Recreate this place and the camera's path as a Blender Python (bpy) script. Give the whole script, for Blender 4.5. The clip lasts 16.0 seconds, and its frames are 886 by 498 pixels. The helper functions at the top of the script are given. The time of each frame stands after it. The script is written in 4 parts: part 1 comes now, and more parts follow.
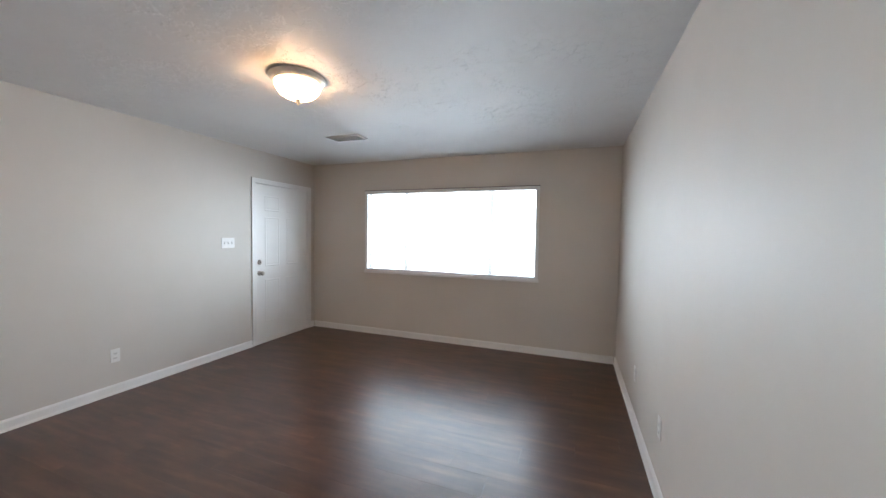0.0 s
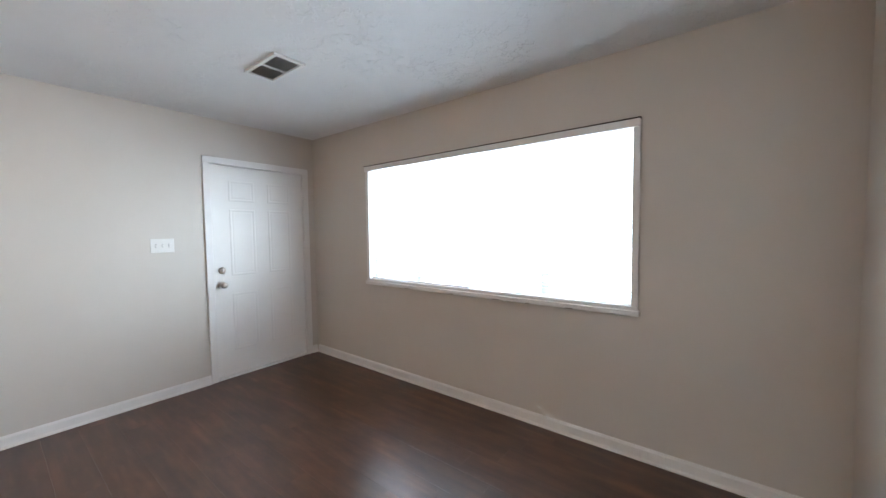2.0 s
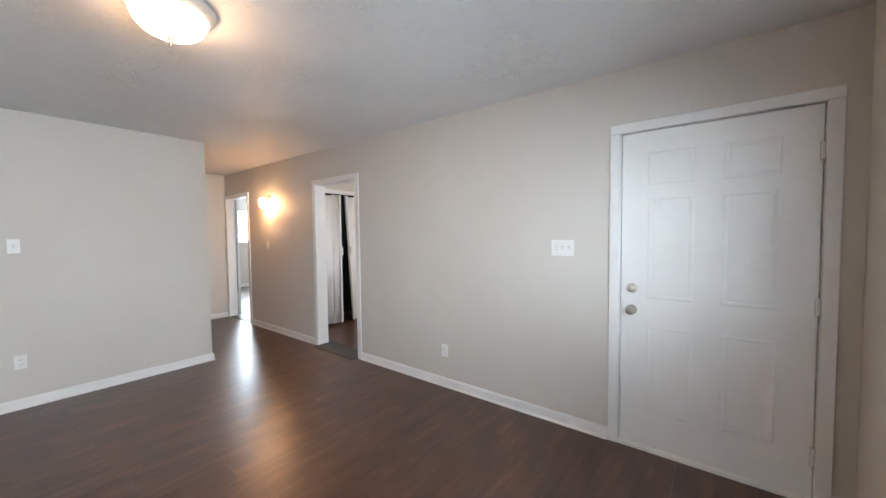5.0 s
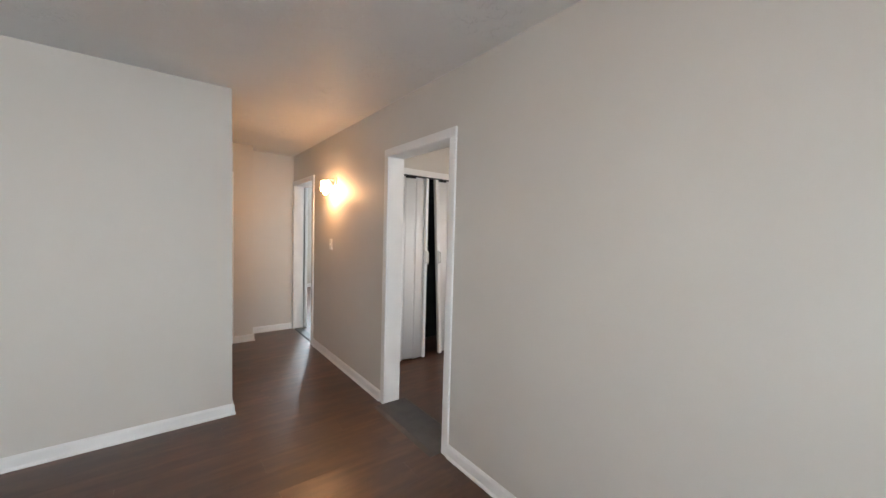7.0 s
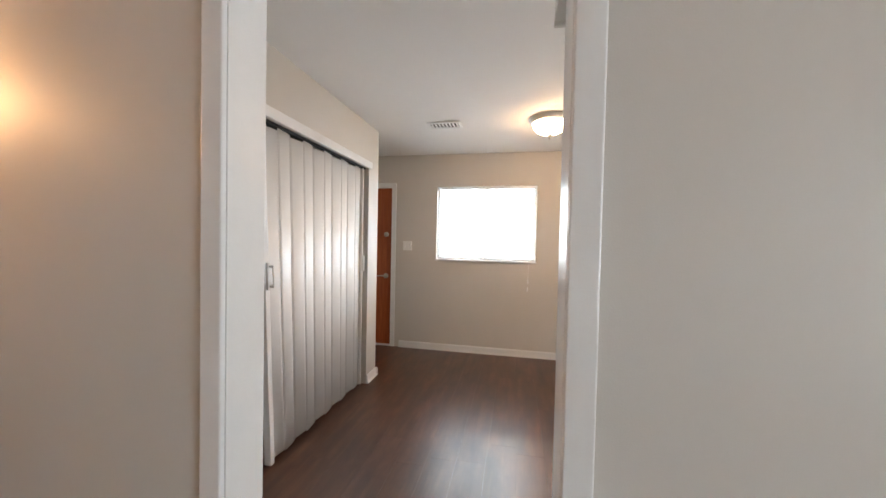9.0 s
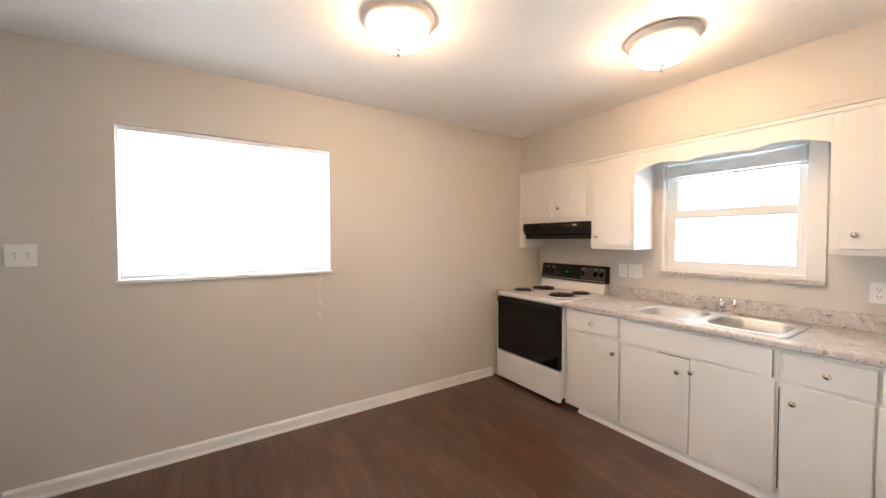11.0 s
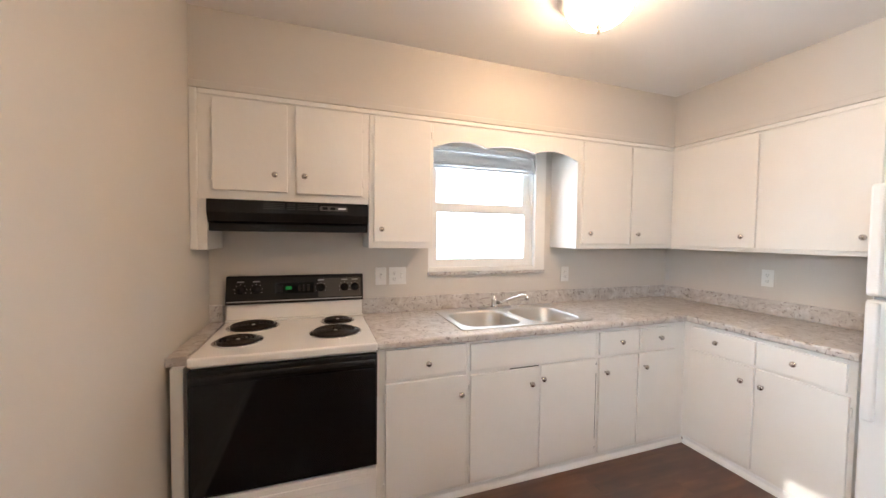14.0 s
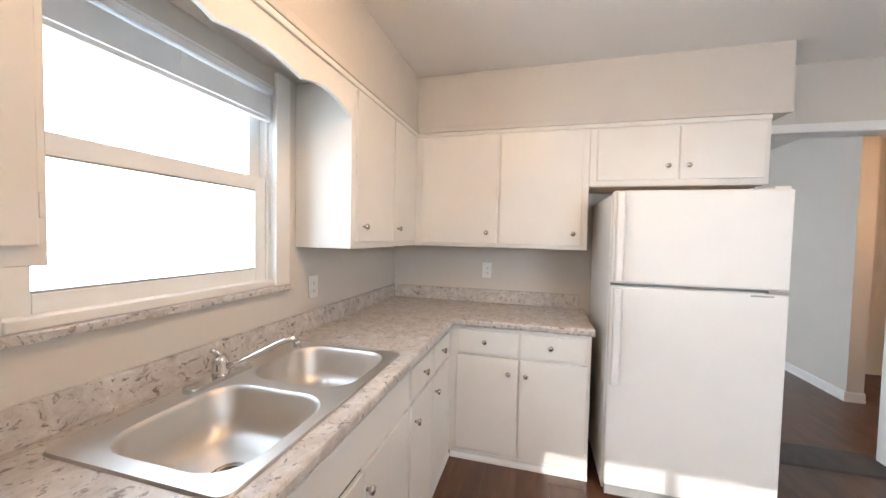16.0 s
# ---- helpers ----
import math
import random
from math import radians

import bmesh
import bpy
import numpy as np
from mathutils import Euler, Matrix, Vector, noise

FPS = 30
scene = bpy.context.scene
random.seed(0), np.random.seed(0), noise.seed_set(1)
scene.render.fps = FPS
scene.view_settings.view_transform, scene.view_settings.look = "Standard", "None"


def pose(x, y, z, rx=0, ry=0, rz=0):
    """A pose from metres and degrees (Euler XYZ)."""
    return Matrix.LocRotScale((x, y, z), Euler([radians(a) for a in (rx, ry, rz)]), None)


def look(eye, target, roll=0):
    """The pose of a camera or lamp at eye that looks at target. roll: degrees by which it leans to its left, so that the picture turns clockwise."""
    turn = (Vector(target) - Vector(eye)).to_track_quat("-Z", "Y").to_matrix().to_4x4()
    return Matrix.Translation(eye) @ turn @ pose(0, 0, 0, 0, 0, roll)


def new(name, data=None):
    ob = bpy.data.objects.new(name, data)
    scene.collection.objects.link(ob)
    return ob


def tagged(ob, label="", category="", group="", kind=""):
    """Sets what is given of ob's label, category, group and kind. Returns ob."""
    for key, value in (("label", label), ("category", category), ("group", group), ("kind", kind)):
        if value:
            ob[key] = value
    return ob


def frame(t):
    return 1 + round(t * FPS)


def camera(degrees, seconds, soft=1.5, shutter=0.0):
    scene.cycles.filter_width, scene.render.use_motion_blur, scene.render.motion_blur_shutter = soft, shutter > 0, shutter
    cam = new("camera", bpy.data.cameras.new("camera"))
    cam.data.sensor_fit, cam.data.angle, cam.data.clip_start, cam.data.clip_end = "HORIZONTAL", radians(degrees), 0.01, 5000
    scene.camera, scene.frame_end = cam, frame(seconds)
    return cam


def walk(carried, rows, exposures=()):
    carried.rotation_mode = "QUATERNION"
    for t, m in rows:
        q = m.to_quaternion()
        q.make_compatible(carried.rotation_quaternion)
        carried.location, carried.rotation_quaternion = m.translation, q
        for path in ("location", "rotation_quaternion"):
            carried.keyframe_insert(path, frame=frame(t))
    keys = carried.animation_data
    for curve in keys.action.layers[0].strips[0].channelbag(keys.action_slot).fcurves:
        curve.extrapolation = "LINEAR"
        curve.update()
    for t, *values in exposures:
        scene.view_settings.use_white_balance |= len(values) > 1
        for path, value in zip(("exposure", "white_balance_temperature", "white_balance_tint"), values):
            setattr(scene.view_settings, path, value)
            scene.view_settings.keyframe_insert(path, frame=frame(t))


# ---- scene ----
cam = camera(102.7, 16.0)
PATH = [
    (0, (3.726, -4.389, 1.436), (3.032, -2.515, 1.353), 0.9),
    (0.5, (3.741, -3.991, 1.427), (3.034, -2.122, 1.341), 0.7),
    (1, (3.712, -3.471, 1.421), (2.974, -1.615, 1.326), 0.5),
    (1.5, (3.722, -2.914, 1.414), (2.787, -1.149, 1.307), -0.0),
    (2, (3.677, -2.362, 1.396), (2.461, -0.777, 1.292), -0.7),
    (2.5, (3.626, -1.902, 1.398), (2.145, -0.562, 1.292), -1.0),
    (3, (3.579, -1.373, 1.462), (1.768, -0.535, 1.325), -0.9),
    (3.5, (3.438, -0.989, 1.442), (1.471, -0.645, 1.329), -0.9),
    (4, (3.241, -0.64, 1.379), (1.265, -0.946, 1.314), -0.8),
    (4.5, (2.949, -0.52, 1.403), (1.123, -1.333, 1.322), -0.7),
    (5, (2.542, -0.547, 1.411), (0.967, -1.776, 1.323), -0.6),
    (7.5, (1.279, -2.559, 1.438), (0.057, -4.14, 1.344), 1.6),
    (8, (1.178, -3.074, 1.426), (-0.401, -4.3, 1.359), 1.7),
    (8.5, (0.99, -3.451, 1.426), (-0.819, -4.3, 1.355), 2.5),
    (9, (0.732, -3.861, 1.377), (-1.227, -4.263, 1.329), 1.2),
    (9.5, (0.410, -4.081, 1.348), (-1.590, -4.068, 1.308), 0.8),
    (10, (0.002, -4.258, 1.357), (-1.952, -3.834, 1.314), 0.3),
    (12.5, (-2.17, -4.397, 1.397), (-2.897, -2.535, 1.325), 0.5),
    (13, (-2.568, -4.242, 1.382), (-2.756, -2.253, 1.308), 0.8),
    (13.5, (-2.847, -3.999, 1.379), (-2.603, -2.016, 1.308), 0.9),
    (14, (-3.009, -3.637, 1.368), (-2.354, -1.749, 1.293), 0.7),
    (14.5, (-3.044, -3.266, 1.382), (-2.093, -1.508, 1.298), 0.7),
    (15, (-3.034, -2.884, 1.375), (-1.632, -1.46, 1.289), 1.1),
    (15.5, (-2.947, -2.636, 1.368), (-1.228, -1.618, 1.283), 1.2),
    (16, (-2.799, -2.455, 1.36), (-0.869, -1.938, 1.284), 1.2),
]
EXPOSURES = [(0.0, 0.20, 6520, 10), (2.0, 0.36, 6480, 10), (4.5, 0.40, 6560, 10), (7.5, 0.20, 6880, 10), (9.0, 0.28, 6900, 10), (10.0, 0.60, 6850, 10),
             (12.5, 0.68, 6500, 10), (14.0, 0.54, 6480, 10), (15.0, 0.42, 6500, 10), (16.0, 0.36, 6480, 10)]
LIVING_W, KITCHEN_W, SINK_W, BED_W = 104.0, 54.0, 20.0, 190.0
BOWL_L, BOWL_K, SCONCE, BULB_W = 38.0, 41.0, 90.0, 470.0
walk(cam, [(t, look(eye, target, roll)) for t, eye, target, roll in PATH], EXPOSURES)

# ---- world, sun, lamps in the window openings ----
world = bpy.data.worlds.new("sky")
scene.world = world
world.use_nodes = True
wt = world.node_tree
sky = wt.nodes.new("ShaderNodeTexSky")
sky.sky_type, sky.sun_disc = "NISHITA", False
SUN_WAY = Vector((2.8, 1.08, -1.77)).normalized()
sky.sun_elevation = math.asin(-SUN_WAY.z)
sky.sun_rotation = math.atan2(-SUN_WAY.x, -SUN_WAY.y)
wt.nodes["Background"].inputs[1].default_value = 0.12
wt.links.new(sky.outputs[0], wt.nodes["Background"].inputs[0])

sun = new("sun", bpy.data.lights.new("sun", "SUN"))
sun.data.energy, sun.data.angle, sun.data.color = 5.0, radians(0.6), (1.0, 0.95, 0.88)
sun.matrix_world = look((-20, -10, 15), Vector((-20, -10, 15)) + SUN_WAY)


def window_lamp(name, place, target, sx, sy, watts, colour):
    lamp = new(name, bpy.data.lights.new(name, "AREA"))
    lamp.data.shape, lamp.data.size, lamp.data.size_y = "RECTANGLE", sx, sy
    lamp.data.energy, lamp.data.color = watts, colour
    lamp.matrix_world = look(place, target)
    return lamp


DAY = (0.73, 0.868, 1.0)
window_lamp("daylight_living", (2.12, 0.18, 1.46), (2.12, -1, 1.46), 2.6, 1.4, LIVING_W, DAY)
window_lamp("daylight_kitchen", (-3.95, -4.22, 1.6), (0, -4.22, 1.6), 1.5, 1.2, KITCHEN_W, DAY)
window_lamp("daylight_sink", (-1.87, -1.03, 1.55), (-1.87, -3, 1.55), 1.1, 1.1, SINK_W, DAY)
window_lamp("daylight_bedroom", (-2.1, -11.25, 1.68), (-2.1, -9, 1.68), 1.4, 1.0, BED_W, DAY)


# ---- materials ----
def material(name, colour, rough=0.5, metal=0.0):
    m = bpy.data.materials.new(name)
    m.use_nodes = True
    b = m.node_tree.nodes["Principled BSDF"]
    b.inputs["Base Color"].default_value = (*colour, 1)
    b.inputs["Roughness"].default_value = rough
    b.inputs["Metallic"].default_value = metal
    return m, m.node_tree, b


def node(nt, kind, **values):
    n = nt.nodes.new(kind)
    for k, v in values.items():
        n.inputs[k].default_value = v
    return n


def coords(nt, scale=(1, 1, 1)):
    g = nt.nodes.new("ShaderNodeNewGeometry")
    mp = nt.nodes.new("ShaderNodeMapping")
    mp.inputs["Scale"].default_value = scale
    nt.links.new(g.outputs["Position"], mp.inputs["Vector"])
    return mp.outputs["Vector"]


def ramp(nt, source, stops):
    r = nt.nodes.new("ShaderNodeValToRGB")
    while len(r.color_ramp.elements) < len(stops):
        r.color_ramp.elements.new(0.5)
    for e, (p, c) in zip(r.color_ramp.elements, stops):
        e.position = p
        e.color = (*c, 1) if len(c) == 3 else c
    nt.links.new(source, r.inputs[0])
    return r.outputs[0]


def noise_tex(nt, vec, scale, detail=4.0, rough=0.55):
    n = node(nt, "ShaderNodeTexNoise", Scale=scale, Detail=detail, Roughness=rough)
    nt.links.new(vec, n.inputs["Vector"])
    return n.outputs["Fac"]


def bump(nt, b, height, strength, distance):
    n = node(nt, "ShaderNodeBump", Strength=strength, Distance=distance)
    nt.links.new(height, n.inputs["Height"])
    nt.links.new(n.outputs[0], b.inputs["Normal"])


def mottled(name, c1, c2, rough, scale=2.0, grain=180.0, depth=0.0006, metal=0.0, rough_var=0.06):
    """Paint or plain stuff: slow change of tone, fine orange-peel relief."""
    m, nt, b = material(name, c1, rough, metal)
    v = coords(nt)
    big = noise_tex(nt, v, scale, 5)
    nt.links.new(ramp(nt, big, [(0.3, c1), (0.7, c2)]), b.inputs["Base Color"])
    r = node(nt, "ShaderNodeMapRange")
    r.inputs["To Min"].default_value, r.inputs["To Max"].default_value = rough - rough_var, rough + rough_var
    nt.links.new(noise_tex(nt, v, scale * 3.3), r.inputs[0])
    nt.links.new(r.outputs[0], b.inputs["Roughness"])
    if depth:
        bump(nt, b, noise_tex(nt, v, grain, 2), 0.5, depth)
    return m


WALL = mottled("greige_wall_paint", (0.595, 0.563, 0.518), (0.625, 0.593, 0.548), 0.57, 1.3, 260, 0.0006)
SOFFIT = WALL
TRIM = mottled("white_trim_paint", (0.76, 0.76, 0.75), (0.81, 0.81, 0.80), 0.34, 5, 90, 0.0004)
DOORW = mottled("white_door_paint", (0.79, 0.79, 0.775), (0.83, 0.83, 0.815), 0.48, 3, 150, 0.0003)
CABINET = mottled("cream_white_cabinet_paint", (0.76, 0.74, 0.70), (0.80, 0.785, 0.75), 0.38, 2.5, 60, 0.0006)
KCEIL = mottled("flat_ceiling_paint", (0.84, 0.83, 0.81), (0.87, 0.86, 0.84), 0.7, 1.0, 140, 0.001)
PLASTIC = mottled("white_plastic", (0.78, 0.78, 0.76), (0.81, 0.81, 0.79), 0.35, 20, 400, 0.0001)
VINYL = mottled("white_vinyl_folds", (0.82, 0.82, 0.82), (0.86, 0.86, 0.855), 0.42, 3, 300, 0.0003)
ENAMEL = mottled("white_enamel", (0.80, 0.79, 0.77), (0.83, 0.82, 0.80), 0.2, 4, 50, 0.0)
FRIDGE = mottled("white_textured_steel", (0.77, 0.765, 0.75), (0.80, 0.795, 0.78), 0.36, 4, 500, 0.0005)
BLACK = mottled("black_enamel", (0.010, 0.010, 0.011), (0.015, 0.015, 0.016), 0.24, 6, 200, 0.0)
BLACKGLASS = material("black_oven_glass", (0.004, 0.004, 0.005), 0.07)[0]
PANEL = mottled("dark_grey_panel", (0.008, 0.008, 0.0085), (0.013, 0.012, 0.012), 0.4, 6, 200, 0.0)
PANEL2 = mottled("bronze_grey_panel", (0.045, 0.036, 0.03), (0.06, 0.05, 0.042), 0.35, 6, 200, 0.0)
for dark in (BLACK, PANEL):
    dark.node_tree.nodes["Principled BSDF"].inputs["Specular IOR Level"].default_value = 0.22
BLACKGLASS.node_tree.nodes["Principled BSDF"].inputs["Specular IOR Level"].default_value = 0.3
GREY = mottled("grey_marks", (0.33, 0.33, 0.33), (0.38, 0.38, 0.38), 0.5, 30, 300, 0.0)
PANMETAL = mottled("satin_nickel_pan", (0.62, 0.59, 0.55), (0.68, 0.65, 0.61), 0.42, 25, 600, 0.0001, 0.3)
NICKEL = mottled("brushed_nickel", (0.55, 0.51, 0.46), (0.62, 0.58, 0.53), 0.3, 25, 600, 0.0001, 1.0)
KNOBMETAL = mottled("satin_nickel_knob", (0.54, 0.50, 0.46), (0.62, 0.58, 0.54), 0.24, 25, 600, 0.0001, 1.0)
CHROME = mottled("chrome", (0.70, 0.70, 0.70), (0.76, 0.76, 0.76), 0.14, 25, 600, 0.0, 1.0, 0.04)
DARKMETAL = mottled("dark_coil_metal", (0.026, 0.020, 0.017), (0.042, 0.033, 0.027), 0.45, 30, 300, 0.0003, 0.6)
DRIP = mottled("dark_brown_drip_bowl", (0.034, 0.027, 0.022), (0.055, 0.043, 0.034), 0.16, 25, 300, 0.0, 0.7)
# near-black: shade in gaps, slots and hollows put into colour; also the subfloor
DARK = mottled("dark_base_and_gap_shade", (0.02, 0.02, 0.02), (0.03, 0.03, 0.03), 0.8, 8, 100, 0.0)
BROWNMARK = mottled("brown_speck", (0.10, 0.06, 0.03), (0.14, 0.09, 0.05), 0.7, 30, 100, 0.0)
THRESH = mottled("dark_grey_threshold", (0.045, 0.043, 0.043), (0.075, 0.07, 0.068), 0.5, 9, 160, 0.0008)
RAWWOOD = mottled("raw_particle_board", (0.42, 0.31, 0.22), (0.50, 0.38, 0.28), 0.7, 12, 90, 0.001)
GROUND = mottled("concrete_ground", (0.30, 0.29, 0.27), (0.38, 0.37, 0.34), 0.9, 0.8, 40, 0.003)
BRICKOUT = mottled("outer_wall", (0.32, 0.24, 0.2), (0.4, 0.3, 0.25), 0.9, 3, 60, 0.002)


def ceiling_knockdown():
    m, nt, b = material("knockdown_ceiling_plaster", (0.62, 0.62, 0.62), 0.55)
    v = coords(nt)
    nt.links.new(ramp(nt, noise_tex(nt, v, 1.1, 5), [(0.3, (0.72, 0.72, 0.72)), (0.7, (0.78, 0.78, 0.77))]), b.inputs["Base Color"])
    blobs = noise_tex(nt, v, 13, 6, 0.66)
    where = noise_tex(nt, v, 1.6, 3)
    flat = ramp(nt, blobs, [(0.50, (0, 0, 0)), (0.56, (1, 1, 1))])
    mask = ramp(nt, where, [(0.42, (0.08, 0.08, 0.08)), (0.64, (1, 1, 1))])
    mul = nt.nodes.new("ShaderNodeMath")
    mul.operation = "MULTIPLY"
    nt.links.new(flat, mul.inputs[0]), nt.links.new(mask, mul.inputs[1])
    bump(nt, b, mul.outputs[0], 0.8, 0.006)
    return m


def vinyl_plank():
    m, nt, b = material("dark_brown_vinyl_plank", (0.03, 0.02, 0.015), 0.36)
    b.inputs["Specular IOR Level"].default_value = 0.9
    info = nt.nodes.new("ShaderNodeObjectInfo")
    g = nt.nodes.new("ShaderNodeNewGeometry")
    mp = nt.nodes.new("ShaderNodeMapping")
    mp.inputs["Scale"].default_value = (1.1, 11, 1)
    off = nt.nodes.new("ShaderNodeCombineXYZ")
    mul = nt.nodes.new("ShaderNodeMath")
    mul.operation = "MULTIPLY"
    mul.inputs[1].default_value = 37.0
    nt.links.new(info.outputs["Random"], mul.inputs[0])
    nt.links.new(mul.outputs[0], off.inputs[0])
    nt.links.new(mul.outputs[0], off.inputs[2])
    nt.links.new(g.outputs["Position"], mp.inputs["Vector"])
    nt.links.new(off.outputs[0], mp.inputs["Location"])
    grain = noise_tex(nt, mp.outputs[0], 1.6, 5, 0.55)
    col = ramp(nt, grain, [(0.2, (0.034, 0.0132, 0.0068)), (0.5, (0.066, 0.0262, 0.0136)), (0.82, (0.122, 0.053, 0.028))])
    tone = node(nt, "ShaderNodeMapRange")
    tone.inputs["To Min"].default_value, tone.inputs["To Max"].default_value = 0.92, 1.08
    nt.links.new(info.outputs["Random"], tone.inputs[0])
    mix = nt.nodes.new("ShaderNodeVectorMath")
    mix.operation = "SCALE"
    nt.links.new(col, mix.inputs[0]), nt.links.new(tone.outputs[0], mix.inputs["Scale"])
    cloud = node(nt, "ShaderNodeMapRange")
    cloud.inputs["From Min"].default_value, cloud.inputs["From Max"].default_value = 0.3, 0.7
    cloud.inputs["To Min"].default_value, cloud.inputs["To Max"].default_value = 0.58, 1.5
    nt.links.new(noise_tex(nt, coords(nt, (1.6, 3.6, 1)), 2.0, 5, 0.6), cloud.inputs[0])
    mix2 = nt.nodes.new("ShaderNodeVectorMath")
    mix2.operation = "SCALE"
    nt.links.new(mix.outputs[0], mix2.inputs[0]), nt.links.new(cloud.outputs[0], mix2.inputs["Scale"])
    nt.links.new(mix2.outputs[0], b.inputs["Base Color"])
    r = node(nt, "ShaderNodeMapRange")
    r.inputs["To Min"].default_value, r.inputs["To Max"].default_value = 0.285, 0.36
    nt.links.new(noise_tex(nt, coords(nt, (1, 2, 1)), 2.5, 6), r.inputs[0])
    nt.links.new(r.outputs[0], b.inputs["Roughness"])
    bump(nt, b, noise_tex(nt, coords(nt, (6, 60, 1)), 6, 3), 0.12, 0.0003)
    return m


def laminate():
    m, nt, b = material("speckled_grey_pink_laminate", (0.5, 0.45, 0.42), 0.32)
    v = coords(nt)
    warp = node(nt, "ShaderNodeTexNoise", Scale=9.0, Detail=3.0)
    nt.links.new(v, warp.inputs["Vector"])
    add = nt.nodes.new("ShaderNodeVectorMath")
    add.operation = "MULTIPLY_ADD"
    add.inputs[1].default_value = (0.12, 0.12, 0.12)
    nt.links.new(warp.outputs["Color"], add.inputs[0]), nt.links.new(v, add.inputs[2])
    big = noise_tex(nt, add.outputs[0], 19, 6, 0.68)
    base = ramp(nt, big, [(0.28, (0.36, 0.33, 0.31)), (0.46, (0.50, 0.465, 0.44)), (0.58, (0.565, 0.54, 0.52)), (0.72, (0.68, 0.67, 0.66))])
    veins = noise_tex(nt, add.outputs[0], 42, 5, 0.7)
    dark = ramp(nt, veins, [(0.36, (1, 1, 1)), (0.44, (0, 0, 0))])
    mx = nt.nodes.new("ShaderNodeMix")
    mx.data_type = "RGBA"
    nt.links.new(dark, mx.inputs["Factor"])
    nt.links.new(base, mx.inputs[6])
    mx.inputs[7].default_value = (0.20, 0.170, 0.152, 1)
    nt.links.new(mx.outputs[2], b.inputs["Base Color"])
    bump(nt, b, veins, 0.1, 0.0003)
    return m


def stained_door():
    m, nt, b = material("orange_stained_wood", (0.36, 0.11, 0.03), 0.35)
    v = coords(nt, (14, 14, 1.0))
    g = noise_tex(nt, v, 3.0, 7, 0.6)
    nt.links.new(ramp(nt, g, [(0.3, (0.30, 0.068, 0.02)), (0.55, (0.40, 0.10, 0.032)), (0.75, (0.47, 0.135, 0.045))]), b.inputs["Base Color"])
    bump(nt, b, g, 0.2, 0.0005)
    return m


def steel_sink():
    m, nt, b = material("brushed_steel", (0.60, 0.575, 0.545), 0.38, 1.0)
    g = noise_tex(nt, coords(nt, (3, 60, 60)), 8, 4)
    r = node(nt, "ShaderNodeMapRange")
    r.inputs["To Min"].default_value, r.inputs["To Max"].default_value = 0.33, 0.50
    nt.links.new(g, r.inputs[0])
    nt.links.new(r.outputs[0], b.inputs["Roughness"])
    bump(nt, b, g, 0.1, 0.0002)
    return m


def glow(name, colour, strength):
    m = bpy.data.materials.new(name)
    m.use_nodes = True
    b = m.node_tree.nodes["Principled BSDF"]
    b.inputs["Base Color"].default_value = (*(min(0.85, c * strength) for c in colour), 1)
    b.inputs["Roughness"].default_value = 0.25
    b.inputs["Emission Color"].default_value = (*colour, 1)
    b.inputs["Emission Strength"].default_value = strength
    return m


def pane_glass():
    m, nt, b = material("window_glass", (1, 1, 1), 0.0)
    b.inputs["Transmission Weight"].default_value = 1.0
    b.inputs["IOR"].default_value = 1.05
    return m


def slat_plastic():
    m, nt, b = material("white_blind_slat", (0.82, 0.83, 0.84), 0.4)
    b.inputs["Transmission Weight"].default_value = 0.0
    b.inputs["Subsurface Weight"].default_value = 0.0
    v = coords(nt)
    nt.links.new(ramp(nt, noise_tex(nt, v, 6), [(0.3, (0.80, 0.81, 0.82)), (0.7, (0.85, 0.86, 0.87))]), b.inputs["Base Color"])
    return m


KNOCK, PLANK, LAMINATE, STAINED, STEEL = ceiling_knockdown(), vinyl_plank(), laminate(), stained_door(), steel_sink()
WARM = (1.0, 0.60, 0.32)
BOWL_LIVING, BOWL_KITCHEN = glow("lit_glass_bowl_living", WARM, BOWL_L), glow("lit_glass_bowl_kitchen", (1.0, 0.65, 0.385), BOWL_K)
SHADE = glow("lit_sconce_glass", (1.0, 0.55, 0.27), SCONCE)
BULB = glow("lit_bulb", (1.0, 0.52, 0.24), BULB_W)
GREEN = glow("green_clock_digits", (0.01, 0.5, 0.08), 0.14)
GLASS, SLAT = pane_glass(), slat_plastic()


# ---- building helpers ----
def box(bm, x0, x1, y0, y1, z0, z1, bevel=0.0):
    r = bmesh.ops.create_cube(bm, size=1.0)
    x0, x1, y0, y1, z0, z1 = min(x0, x1), max(x0, x1), min(y0, y1), max(y0, y1), min(z0, z1), max(z0, z1)
    for v in r["verts"]:
        v.co = Vector(((x0 + x1) / 2 + v.co.x * (x1 - x0), (y0 + y1) / 2 + v.co.y * (y1 - y0), (z0 + z1) / 2 + v.co.z * (z1 - z0)))
    if bevel:
        edges = list({e for v in r["verts"] for e in v.link_edges})
        bmesh.ops.bevel(bm, geom=edges, offset=bevel, segments=2, profile=0.5, affect="EDGES")
    return bm


def boxes(*specs):
    bm = bmesh.new()
    for s in specs:
        box(bm, *s)
    return bm


